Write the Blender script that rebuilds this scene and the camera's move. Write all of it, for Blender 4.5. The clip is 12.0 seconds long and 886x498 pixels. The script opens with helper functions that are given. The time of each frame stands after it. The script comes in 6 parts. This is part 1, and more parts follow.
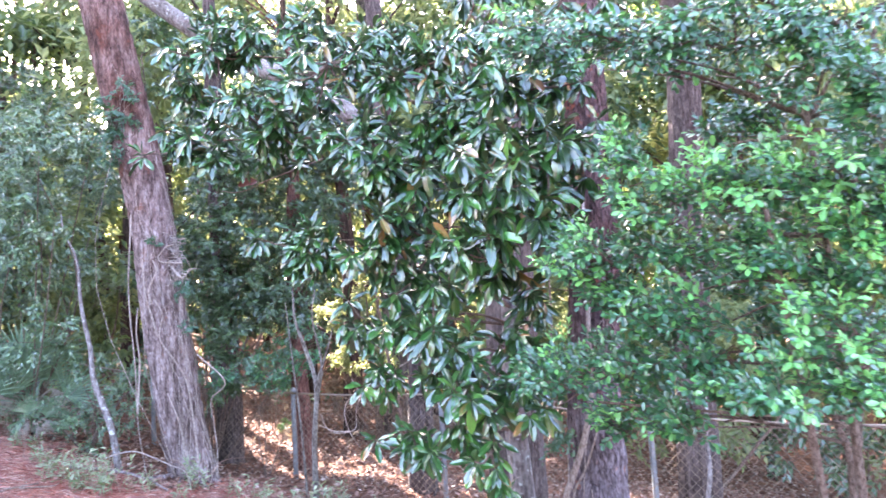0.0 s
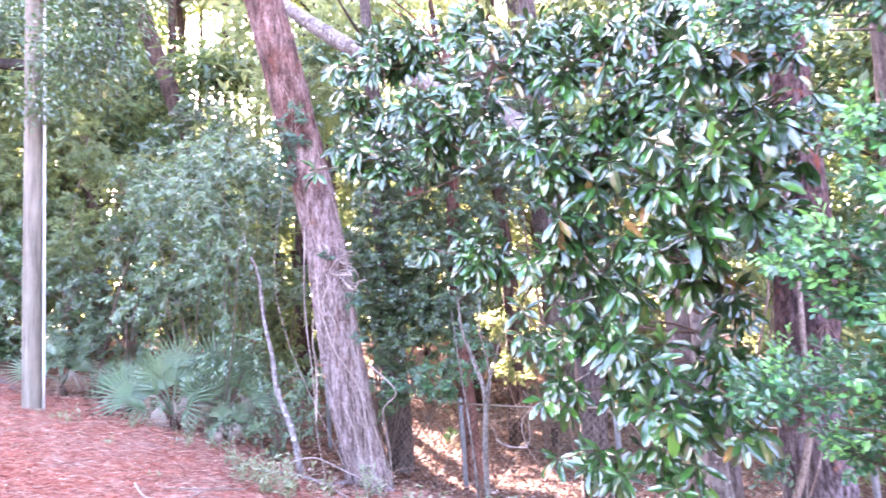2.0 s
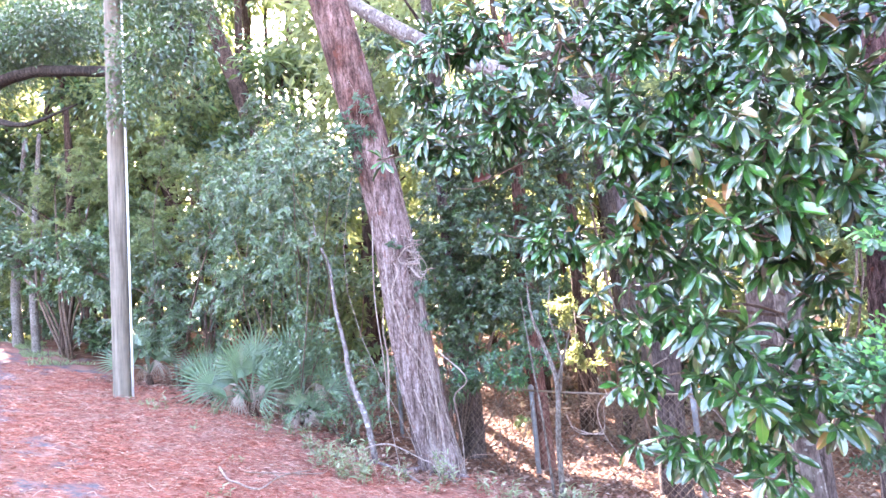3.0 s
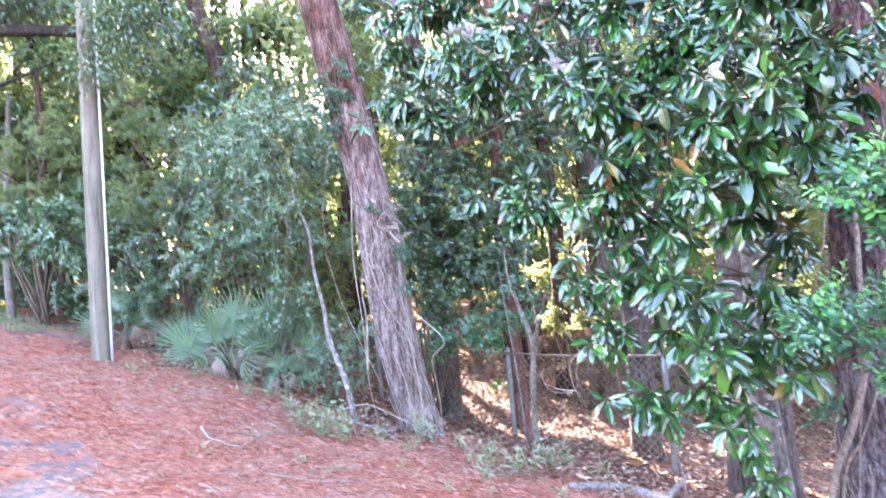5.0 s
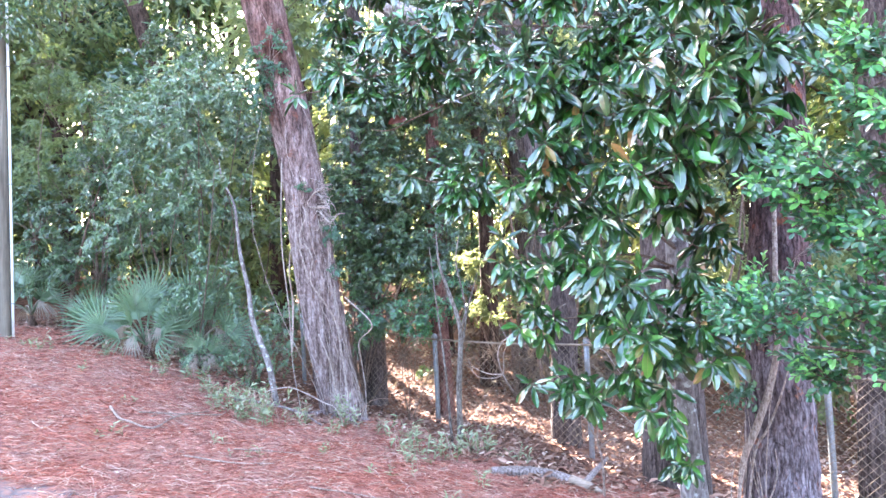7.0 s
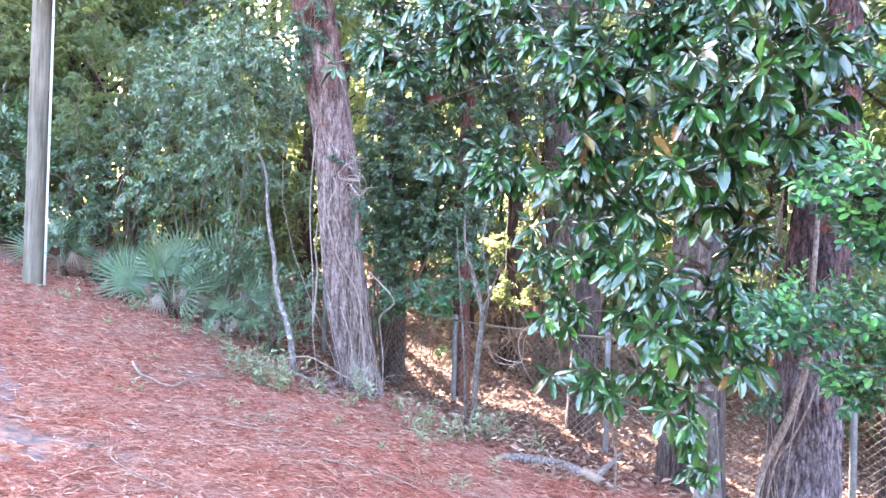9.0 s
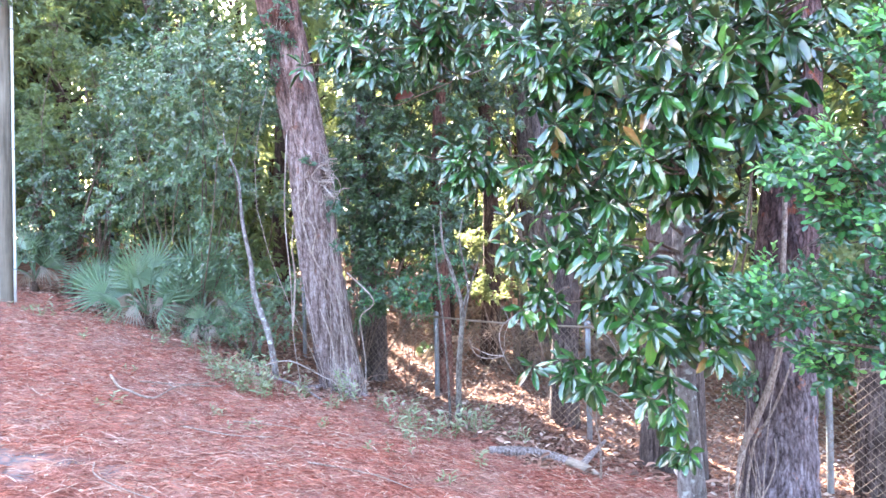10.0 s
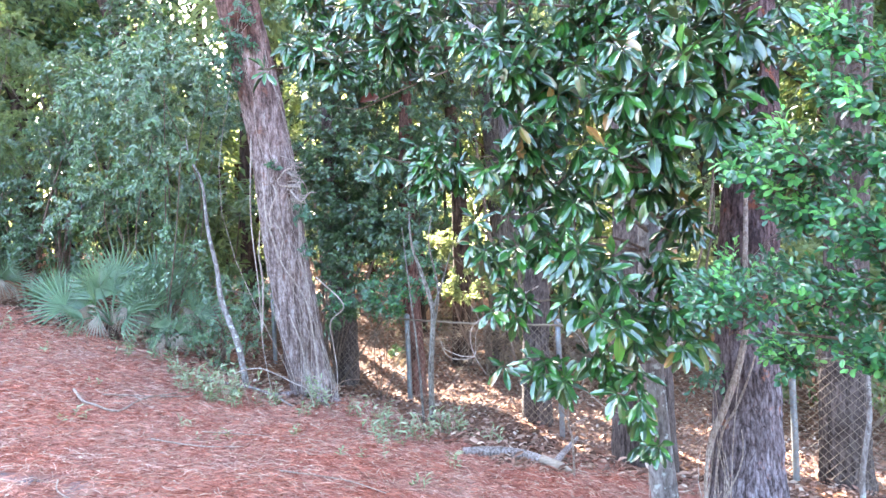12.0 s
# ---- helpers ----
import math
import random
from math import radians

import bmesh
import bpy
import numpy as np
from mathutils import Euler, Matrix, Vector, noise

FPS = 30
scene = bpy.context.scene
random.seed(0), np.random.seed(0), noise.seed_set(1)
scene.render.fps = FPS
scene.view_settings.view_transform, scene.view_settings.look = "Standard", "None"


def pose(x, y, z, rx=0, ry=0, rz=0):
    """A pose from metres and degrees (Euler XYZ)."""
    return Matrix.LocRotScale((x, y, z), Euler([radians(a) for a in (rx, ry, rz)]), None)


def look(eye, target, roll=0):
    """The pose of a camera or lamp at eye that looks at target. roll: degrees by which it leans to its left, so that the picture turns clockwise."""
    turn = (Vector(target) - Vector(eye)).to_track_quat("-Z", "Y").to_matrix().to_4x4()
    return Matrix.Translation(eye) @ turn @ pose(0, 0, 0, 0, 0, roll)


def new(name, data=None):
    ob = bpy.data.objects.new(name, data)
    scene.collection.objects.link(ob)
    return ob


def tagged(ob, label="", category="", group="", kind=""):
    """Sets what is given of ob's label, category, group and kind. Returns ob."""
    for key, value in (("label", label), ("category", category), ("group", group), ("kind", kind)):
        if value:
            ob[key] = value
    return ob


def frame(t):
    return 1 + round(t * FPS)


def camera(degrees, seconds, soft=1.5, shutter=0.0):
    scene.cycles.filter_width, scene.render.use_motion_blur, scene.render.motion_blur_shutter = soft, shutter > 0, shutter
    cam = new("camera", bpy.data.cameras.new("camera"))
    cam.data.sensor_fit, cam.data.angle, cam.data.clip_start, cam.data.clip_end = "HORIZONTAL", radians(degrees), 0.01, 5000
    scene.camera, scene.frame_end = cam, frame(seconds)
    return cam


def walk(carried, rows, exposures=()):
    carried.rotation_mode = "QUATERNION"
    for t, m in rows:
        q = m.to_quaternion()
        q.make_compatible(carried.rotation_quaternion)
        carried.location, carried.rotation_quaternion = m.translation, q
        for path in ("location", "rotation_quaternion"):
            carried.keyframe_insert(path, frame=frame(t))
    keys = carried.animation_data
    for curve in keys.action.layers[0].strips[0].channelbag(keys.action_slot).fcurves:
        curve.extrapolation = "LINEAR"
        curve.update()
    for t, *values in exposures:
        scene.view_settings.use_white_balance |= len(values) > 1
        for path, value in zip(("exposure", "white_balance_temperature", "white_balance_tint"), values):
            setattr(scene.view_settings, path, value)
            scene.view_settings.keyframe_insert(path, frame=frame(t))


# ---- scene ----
cam = camera(68.25, 12.0, soft=1.5, shutter=0.5)
ROWS = [
    (0.0, 0.0, 0.0, 1.6, 95.41, 3.49, 0.35),
    (0.5, -0.032, 0.139, 1.613, 95.58, 3.1, 3.68),
    (1.0, -0.065, 0.245, 1.63, 96.72, 2.93, 7.49),
    (1.5, -0.125, 0.236, 1.621, 96.86, 4.37, 9.61),
    (2.0, -0.175, 0.224, 1.62, 96.98, 4.03, 13.68),
    (2.5, -0.216, 0.227, 1.604, 97.07, 4.54, 17.5),
    (2.7, -0.222, 0.24, 1.607, 96.46, 5.12, 18.76),
    (4.3, -0.219, 0.182, 1.574, 96.71, 3.78, 20.67),
    (4.5, -0.195, 0.194, 1.585, 96.13, 4.34, 19.85),
    (5.0, -0.188, 0.173, 1.546, 93.6, 4.77, 17.61),
    (5.5, -0.229, 0.172, 1.492, 90.8, 0.74, 14.55),
    (6.0, -0.284, 0.214, 1.474, 91.13, 0.89, 11.37),
    (6.5, -0.246, 0.231, 1.488, 90.84, 0.38, 10.49),
    (7.0, -0.24, 0.225, 1.485, 92.34, 2.67, 11.23),
    (9.0, -0.26, 0.281, 1.504, 90.53, -1.64, 13.41),
    (9.5, -0.26, 0.275, 1.499, 90.7, 1.06, 12.82),
    (10.0, -0.255, 0.269, 1.508, 90.25, 1.01, 11.46),
    (10.5, -0.258, 0.285, 1.511, 90.52, 1.59, 10.18),
    (11.0, -0.258, 0.281, 1.509, 90.61, 1.71, 9.6),
    (11.5, -0.254, 0.278, 1.507, 90.38, 1.45, 9.15),
    (12.0, -0.246, 0.277, 1.513, 90.29, 2.41, 8.85),
]
walk(cam, [(t, pose(x, y, z, rx, ry, rz)) for t, x, y, z, rx, ry, rz in ROWS], [(0.0, 4.38, 6430, 23), (0.5, 4.53, 6430, 23), (1.0, 4.63, 6450, 26), (1.5, 4.77, 6490, 32), (2.0, 4.91, 6530, 36), (2.5, 4.78, 6530, 29), (4.5, 4.76, 6470, 23), (5.5, 4.5, 6360, 16), (7.0, 4.5, 6370, 16), (9.5, 4.48, 6340, 16), (10.5, 4.47, 6350, 12), (12.0, 4.47, 6330, 8)])

# ---- sky, sun, exposure ----
SUN_DIR = Vector((-0.50, 0.70, 0.56)).normalized()
sky_world = bpy.data.worlds.new("sky")
scene.world = sky_world
sky_world.use_nodes = True
sn = sky_world.node_tree.nodes
sky = sn.new("ShaderNodeTexSky")
sky.sky_type, sky.sun_disc = "NISHITA", False
sky.sun_elevation = math.asin(SUN_DIR.z)
sky.sun_rotation = math.atan2(SUN_DIR.x, SUN_DIR.y)
sky.air_density, sky.dust_density, sky.ozone_density = 1.0, 3.6, 1.0
sn["Background"].inputs["Strength"].default_value = 0.15
sky_world.node_tree.links.new(sky.outputs[0], sn["Background"].inputs["Color"])
sun = new("sun", bpy.data.lights.new("sun", "SUN"))
sun.data.energy, sun.data.angle, sun.data.color = 5.0, radians(0.6), (1.0, 0.93, 0.82)
sun.matrix_world = look((-20, 35, 40), Vector((-20, 35, 40)) - SUN_DIR)

R = np.random.default_rng(7)


def reseed(*key):
    """Each thing draws its own random numbers, whatever else is built."""
    global R
    R = np.random.default_rng([int(abs(v) * 100) for v in key])


# ---- materials ----
class Nodes:
    """A small builder for node materials."""

    def __init__(self, name):
        self.mat = bpy.data.materials.new(name)
        self.mat.use_nodes = True
        self.tree = self.mat.node_tree
        self.bsdf = self.tree.nodes["Principled BSDF"]
        self.out = self.tree.nodes["Material Output"]

    def add(self, kind, **values):
        n = self.tree.nodes.new(kind)
        for key, value in values.items():
            n.inputs[key.replace("_", " ")].default_value = value
        return n

    def link(self, a, b):
        self.tree.links.new(a, b)

    def coords(self, scale=(1, 1, 1)):
        c, m = self.add("ShaderNodeTexCoord"), self.add("ShaderNodeMapping")
        m.inputs["Scale"].default_value = scale
        self.link(c.outputs["Object"], m.inputs["Vector"])
        return m.outputs[0]

    def noise(self, vec, scale, detail=4.0, rough=0.6):
        n = self.add("ShaderNodeTexNoise", Scale=scale, Detail=detail, Roughness=rough)
        self.link(vec, n.inputs["Vector"])
        return n.outputs["Fac"]

    def ramp(self, fac, stops):
        r = self.add("ShaderNodeValToRGB")
        e = r.color_ramp.elements
        while len(e) < len(stops):
            e.new(0.5)
        for i, (p, c) in enumerate(stops):
            e[i].position, e[i].color = p, (*c, 1)
        self.link(fac, r.inputs[0])
        return r.outputs[0]

    def mix(self, fac, a, b, blend="MIX"):
        m = self.add("ShaderNodeMix")
        m.data_type, m.blend_type = "RGBA", blend
        for socket, v in ((m.inputs[0], fac), (m.inputs[6], a), (m.inputs[7], b)):
            if isinstance(v, (int, float)):
                socket.default_value = v
            elif isinstance(v, tuple):
                socket.default_value = (*v, 1)
            else:
                self.link(v, socket)
        return m.outputs[2]

    def bump(self, height, strength, distance):
        b = self.add("ShaderNodeBump", Strength=strength, Distance=distance)
        self.link(height, b.inputs["Height"])
        self.link(b.outputs[0], self.bsdf.inputs["Normal"])
        return b.outputs[0]

    def finish(self, color, rough, spec=0.5, metal=0.0):
        if isinstance(color, tuple):
            self.bsdf.inputs["Base Color"].default_value = (*color, 1)
        else:
            self.link(color, self.bsdf.inputs["Base Color"])
        if isinstance(rough, (int, float)):
            self.bsdf.inputs["Roughness"].default_value = rough
        else:
            self.link(rough, self.bsdf.inputs["Roughness"])
        self.bsdf.inputs["Specular IOR Level"].default_value = spec
        self.bsdf.inputs["Metallic"].default_value = metal
        return self.mat


def leaf_material(name, stops, rough, through_color, amount, per_object=False, spec=0.5, wax=0.35, gloss=0.16, ior=1.6):
    k = Nodes(name)
    if per_object:
        rnd = k.add("ShaderNodeObjectInfo").outputs["Random"]
    else:
        rnd = k.add("ShaderNodeNewGeometry").outputs["Random Per Island"]
    vec = k.coords()
    col = k.ramp(rnd, stops)
    blotch = k.ramp(k.noise(vec, 9.0, 3.0), [(0.3, (0.72, 0.72, 0.72)), (0.7, (1.15, 1.15, 1.1))])
    col = k.mix(1.0, col, blotch, "MULTIPLY")
    k.finish(col, rough, spec)
    k.bsdf.inputs["Coat Weight"].default_value = wax
    k.bsdf.inputs["Coat Roughness"].default_value = gloss
    k.bsdf.inputs["Coat IOR"].default_value = ior
    tr = k.add("ShaderNodeBsdfTranslucent")
    tint = k.mix(1.0, through_color, blotch, "MULTIPLY")
    k.link(tint, tr.inputs["Color"])
    m = k.add("ShaderNodeMixShader", Fac=amount)
    k.link(k.bsdf.outputs[0], m.inputs[1])
    k.link(tr.outputs[0], m.inputs[2])
    k.link(m.outputs[0], k.out.inputs["Surface"])
    return k.mat


def bark_material(name, dark, mid, light, scale=1.0, patch=None, rough=0.9, plates=0.0, upper=None):
    k = Nodes(name)
    even = k.coords()
    fine = k.noise(k.coords((scale, scale, 0.4 * scale)), 46.0, 8.0, 0.75)
    height = fine
    if plates:
        coarse = k.noise(k.coords((scale, scale, 0.2 * scale)), plates, 5.0, 0.65)
        height = k.mix(0.5, fine, coarse)
    col = k.ramp(height, [(0.41, dark), (0.5, mid), (0.6, light)])
    if plates:
        wander = k.add("ShaderNodeVectorMath")
        wander.operation = "MULTIPLY_ADD"
        warp = k.add("ShaderNodeTexNoise", Scale=5.0, Detail=3.0)
        k.link(even, warp.inputs["Vector"])
        k.link(warp.outputs["Color"], wander.inputs[0])
        wander.inputs[1].default_value = (0.09, 0.09, 0.09)
        k.link(k.coords((scale, scale, 0.13 * scale)), wander.inputs[2])
        cell = k.add("ShaderNodeTexVoronoi", Scale=1.15 * plates)
        cell.feature = "DISTANCE_TO_EDGE"
        k.link(wander.outputs[0], cell.inputs["Vector"])
        plate = k.ramp(cell.outputs["Distance"], [(0.0, (0, 0, 0)), (0.09, (1, 1, 1))])
        col = k.mix(plate, k.mix(1.0, col, (0.66, 0.6, 0.58), "MULTIPLY"), col)
        height = k.mix(0.35, height, plate)
    tone = k.ramp(k.noise(even, 2.2, 4.0), [(0.3, (0.62, 0.56, 0.53)), (0.7, (1.2, 1.2, 1.22))])
    col = k.mix(1.0, col, tone, "MULTIPLY")
    if patch:
        spots = k.ramp(k.noise(even, patch[1], 5.0, 0.7), [(patch[2], (0, 0, 0)), (patch[2] + 0.06, (1, 1, 1))])
        col = k.mix(spots, col, patch[0])
    if upper:
        xyz = k.add("ShaderNodeSeparateXYZ")
        k.link(k.coords(), xyz.inputs[0])
        rise = k.add("ShaderNodeMapRange", From_Min=upper[1], From_Max=upper[2])
        k.link(xyz.outputs[2], rise.inputs[0])
        flakes = k.mix(1.0, rise.outputs[0], k.ramp(k.noise(even, 4.0, 5.0), [(0.25, (0.55, 0.55, 0.55)), (0.6, (1, 1, 1))]), "MULTIPLY")
        col = k.mix(flakes, col, k.mix(1.0, col, upper[0], "MULTIPLY"))
    k.bump(height, 0.9, 0.025)
    return k.finish(col, rough, 0.2)


def plain_material(name, a, b, scale, rough, spec=0.4, metal=0.0, stretch=(1, 1, 1), bump=0.3, depth=0.004):
    k = Nodes(name)
    vec = k.coords(stretch)
    n = k.noise(vec, scale, 6.0, 0.65)
    col = k.ramp(n, [(0.3, a), (0.7, b)])
    wear = k.ramp(k.noise(k.coords(), scale * 0.13, 3.0), [(0.3, (0.8, 0.8, 0.8)), (0.7, (1.1, 1.1, 1.1))])
    col = k.mix(1.0, col, wear, "MULTIPLY")
    k.bump(n, bump, depth)
    return k.finish(col, rough, spec, metal)


def island_material(name, stops, rough, spec=0.3):
    k = Nodes(name)
    rnd = k.add("ShaderNodeNewGeometry").outputs["Random Per Island"]
    col = k.ramp(rnd, stops)
    tone = k.ramp(k.noise(k.coords(), 3.0, 4.0), [(0.3, (0.75, 0.75, 0.75)), (0.7, (1.15, 1.15, 1.15))])
    return k.finish(k.mix(1.0, col, tone, "MULTIPLY"), rough, spec)


def needle_material():
    """Dry needles that differ one by one and lie in redder and in paler drifts."""
    k = Nodes("pine_needles")
    rnd = k.add("ShaderNodeNewGeometry").outputs["Random Per Island"]
    red = k.ramp(rnd, [(0.0, (0.13, 0.038, 0.025)), (0.3, (0.3, 0.098, 0.066)), (0.8, (0.43, 0.165, 0.115)), (0.95, (0.52, 0.26, 0.19)), (1.0, (0.6, 0.44, 0.34))])
    tan = k.ramp(rnd, [(0.0, (0.15, 0.07, 0.055)), (0.35, (0.31, 0.15, 0.12)), (0.8, (0.43, 0.24, 0.195)), (1.0, (0.57, 0.43, 0.35))])
    vec = k.coords()
    drift = k.ramp(k.noise(vec, 1.9, 6.0, 0.7), [(0.46, (0, 0, 0)), (0.66, (1, 1, 1))])
    col = k.mix(drift, red, tan)
    tone = k.ramp(k.noise(vec, 9.0, 4.0), [(0.3, (0.68, 0.66, 0.66)), (0.7, (1.18, 1.18, 1.18))])
    return k.finish(k.mix(1.0, col, tone, "MULTIPLY"), 0.75, 0.2)


MAGNOLIA_STOPS = [(0.0, (0.014, 0.048, 0.014)), (0.5, (0.026, 0.096, 0.02)), (0.85, (0.04, 0.165, 0.028)), (0.955, (0.08, 0.26, 0.035)), (0.985, (0.14, 0.19, 0.05)), (0.99, (0.3, 0.17, 0.05))]
m_magnolia = leaf_material("magnolia_leaf", MAGNOLIA_STOPS, 0.3, (0.10, 0.24, 0.03), 0.1, spec=0.6, wax=0.95, gloss=0.14, ior=1.66)
m_magnolia_single = leaf_material("magnolia_leaf_single", MAGNOLIA_STOPS, 0.3, (0.10, 0.24, 0.03), 0.1, per_object=True, spec=0.6, wax=0.95, gloss=0.14, ior=1.66)
m_rust = leaf_material("magnolia_leaf_underside", [(0.0, (0.045, 0.1, 0.04)), (0.8, (0.075, 0.135, 0.05)), (0.95, (0.11, 0.145, 0.055)), (1.0, (0.2, 0.14, 0.05))], 0.55, (0.12, 0.2, 0.03), 0.1, spec=0.4, wax=0.1)
m_rib = leaf_material("magnolia_leaf_rib", [(0.0, (0.1, 0.2, 0.05)), (1.0, (0.2, 0.28, 0.09))], 0.4, (0.2, 0.3, 0.06), 0.1)
m_bush = leaf_material("bush_leaf", [(0.0, (0.018, 0.07, 0.036)), (0.6, (0.034, 0.13, 0.05)), (0.88, (0.06, 0.215, 0.062)), (1.0, (0.12, 0.34, 0.075))], 0.3, (0.10, 0.28, 0.05), 0.14, spec=0.6, wax=0.55)
m_bush_single = leaf_material("bush_leaf_single", [(0.0, (0.018, 0.07, 0.036)), (0.6, (0.034, 0.13, 0.05)), (0.88, (0.06, 0.215, 0.062)), (1.0, (0.12, 0.34, 0.075))], 0.3, (0.10, 0.28, 0.05), 0.14, spec=0.6, wax=0.55, per_object=True)
m_bush_tip = leaf_material("young_bush_leaf", [(0.0, (0.1, 0.38, 0.11)), (1.0, (0.25, 0.58, 0.19))], 0.38, (0.26, 0.52, 0.07), 0.3, spec=0.5, wax=0.3)
m_bush_tip_single = leaf_material("young_bush_leaf_single", [(0.0, (0.1, 0.38, 0.11)), (1.0, (0.25, 0.58, 0.19))], 0.38, (0.26, 0.52, 0.07), 0.3, spec=0.5, wax=0.3, per_object=True)
m_laurel = leaf_material("laurel_leaf", [(0.0, (0.04, 0.086, 0.042)), (0.6, (0.085, 0.162, 0.076)), (1.0, (0.175, 0.27, 0.11))], 0.34, (0.16, 0.27, 0.07), 0.2, spec=0.8, wax=0.85, gloss=0.18)
m_dark_leaf = leaf_material("dark_leaf", [(0.0, (0.03, 0.06, 0.028)), (0.7, (0.063, 0.118, 0.048)), (1.0, (0.115, 0.2, 0.07))], 0.3, (0.10, 0.2, 0.04), 0.2, spec=0.7, wax=0.6)
m_wood_leaf = leaf_material("woodland_leaf", [(0.0, (0.055, 0.085, 0.045)), (0.5, (0.105, 0.16, 0.075)), (1.0, (0.2, 0.25, 0.1))], 0.55, (0.46, 0.49, 0.2), 0.4, spec=0.3, wax=0.15)
m_brush = leaf_material("dry_brush_leaf", [(0.0, (0.09, 0.06, 0.048)), (0.6, (0.2, 0.14, 0.11)), (1.0, (0.34, 0.26, 0.2))], 0.8, (0.3, 0.22, 0.13), 0.3, wax=0.0)
m_oak_leaf = leaf_material("oak_leaf", [(0.0, (0.042, 0.075, 0.04)), (0.7, (0.082, 0.14, 0.066)), (1.0, (0.15, 0.21, 0.085))], 0.42, (0.32, 0.38, 0.1), 0.34, spec=0.45, wax=0.3)
m_ivy = leaf_material("ivy_leaf", [(0.0, (0.03, 0.075, 0.05)), (1.0, (0.06, 0.14, 0.08))], 0.4, (0.12, 0.28, 0.04), 0.2)
m_palm = leaf_material("palmetto_leaf", [(0.0, (0.07, 0.135, 0.085)), (1.0, (0.18, 0.26, 0.165))], 0.38, (0.16, 0.28, 0.07), 0.2)
m_dead_palm = leaf_material("dead_palmetto_leaf", [(0.0, (0.2, 0.16, 0.135)), (1.0, (0.4, 0.34, 0.29))], 0.8, (0.3, 0.22, 0.1), 0.2, wax=0.0)
m_weed = leaf_material("weed_leaf", [(0.0, (0.13, 0.17, 0.09)), (1.0, (0.34, 0.36, 0.23))], 0.5, (0.25, 0.38, 0.1), 0.25)

m_pine_bark = bark_material("pine_bark", (0.07, 0.048, 0.043), (0.21, 0.157, 0.147), (0.41, 0.35, 0.337), 1.0, patch=((0.2, 0.105, 0.08), 4.0, 0.62), plates=13.0, upper=((0.5, 0.33, 0.28), 2.2, 4.0))
m_dark_pine_bark = bark_material("dark_pine_bark", (0.04, 0.028, 0.03), (0.14, 0.113, 0.125), (0.27, 0.236, 0.258), 1.3, patch=((0.26, 0.11, 0.07), 5.0, 0.6), plates=26.0, upper=((0.6, 0.39, 0.33), 0.8, 1.7))
m_trunk_bark = bark_material("weathered_trunk_bark", (0.035, 0.025, 0.022), (0.092, 0.07, 0.064), (0.165, 0.132, 0.122), 1.2, plates=24.0)
m_brown_bark = bark_material("brown_bark", (0.02, 0.013, 0.01), (0.075, 0.046, 0.034), (0.14, 0.095, 0.07), plates=18.0)
# brown bark made redder and lighter: a warm sun glow put into the colour
m_sun_glow_bark = bark_material("reddish_sun_glow_bark", (0.05, 0.022, 0.018), (0.16, 0.078, 0.062), (0.26, 0.15, 0.125), plates=18.0)
m_oak_bark = bark_material("oak_bark", (0.012, 0.01, 0.008), (0.035, 0.028, 0.023), (0.075, 0.065, 0.055), plates=18.0)
m_grey_bark = bark_material("grey_bark", (0.03, 0.025, 0.02), (0.1, 0.08, 0.07), (0.18, 0.155, 0.135), plates=18.0)
m_lichen_bark = bark_material("lichen_bark", (0.12, 0.1, 0.095), (0.22, 0.195, 0.185), (0.31, 0.285, 0.275), 0.6, patch=((0.44, 0.45, 0.42), 15.0, 0.57))
m_sapling_bark = bark_material("sapling_bark", (0.09, 0.075, 0.06), (0.18, 0.16, 0.14), (0.3, 0.28, 0.25), 1.2)
m_twig = bark_material("twig_bark", (0.08, 0.055, 0.04), (0.18, 0.13, 0.10), (0.28, 0.22, 0.18), 2.0)
m_vine = bark_material("vine_bark", (0.2, 0.15, 0.125), (0.36, 0.295, 0.255), (0.5, 0.43, 0.385), 2.0)
m_stick = bark_material("bleached_wood", (0.2, 0.145, 0.115), (0.33, 0.255, 0.21), (0.46, 0.375, 0.32), 2.0)
m_log = bark_material("log_wood", (0.12, 0.095, 0.088), (0.25, 0.21, 0.2), (0.39, 0.34, 0.325), 1.5)
m_pale_wood = plain_material("broken_wood", (0.15, 0.11, 0.085), (0.34, 0.27, 0.215), 40.0, 0.9, stretch=(0.3, 1, 1), bump=0.8, depth=0.01)
m_pole = plain_material("weathered_pole_wood", (0.08, 0.066, 0.05), (0.255, 0.22, 0.175), 26.0, 0.85, 0.2, stretch=(1, 1, 0.05), bump=0.7, depth=0.006)
m_conduit = plain_material("white_conduit", (0.6, 0.6, 0.6), (0.72, 0.72, 0.72), 8.0, 0.5, bump=0.05)
m_galvanised = plain_material("galvanised_steel", (0.16, 0.17, 0.18), (0.28, 0.29, 0.31), 35.0, 0.45, 0.5, 0.55, bump=0.1)
m_rusty_wire = plain_material("rusty_wire", (0.14, 0.1, 0.07), (0.3, 0.23, 0.17), 18.0, 0.6, 0.4, 0.2, bump=0.1)
m_needles = needle_material()
m_litter = island_material("leaf_litter", [(0.0, (0.08, 0.038, 0.026)), (0.5, (0.21, 0.11, 0.078)), (0.85, (0.33, 0.2, 0.145)), (1.0, (0.48, 0.37, 0.3))], 0.75)
m_straw = island_material("pale_straw", [(0.0, (0.22, 0.11, 0.08)), (0.5, (0.33, 0.2, 0.15)), (1.0, (0.46, 0.34, 0.27))], 0.75)

m_scrap = island_material("dry_leaf_scrap", [(0.0, (0.22, 0.13, 0.08)), (0.6, (0.36, 0.25, 0.17)), (1.0, (0.5, 0.4, 0.31))], 0.8)

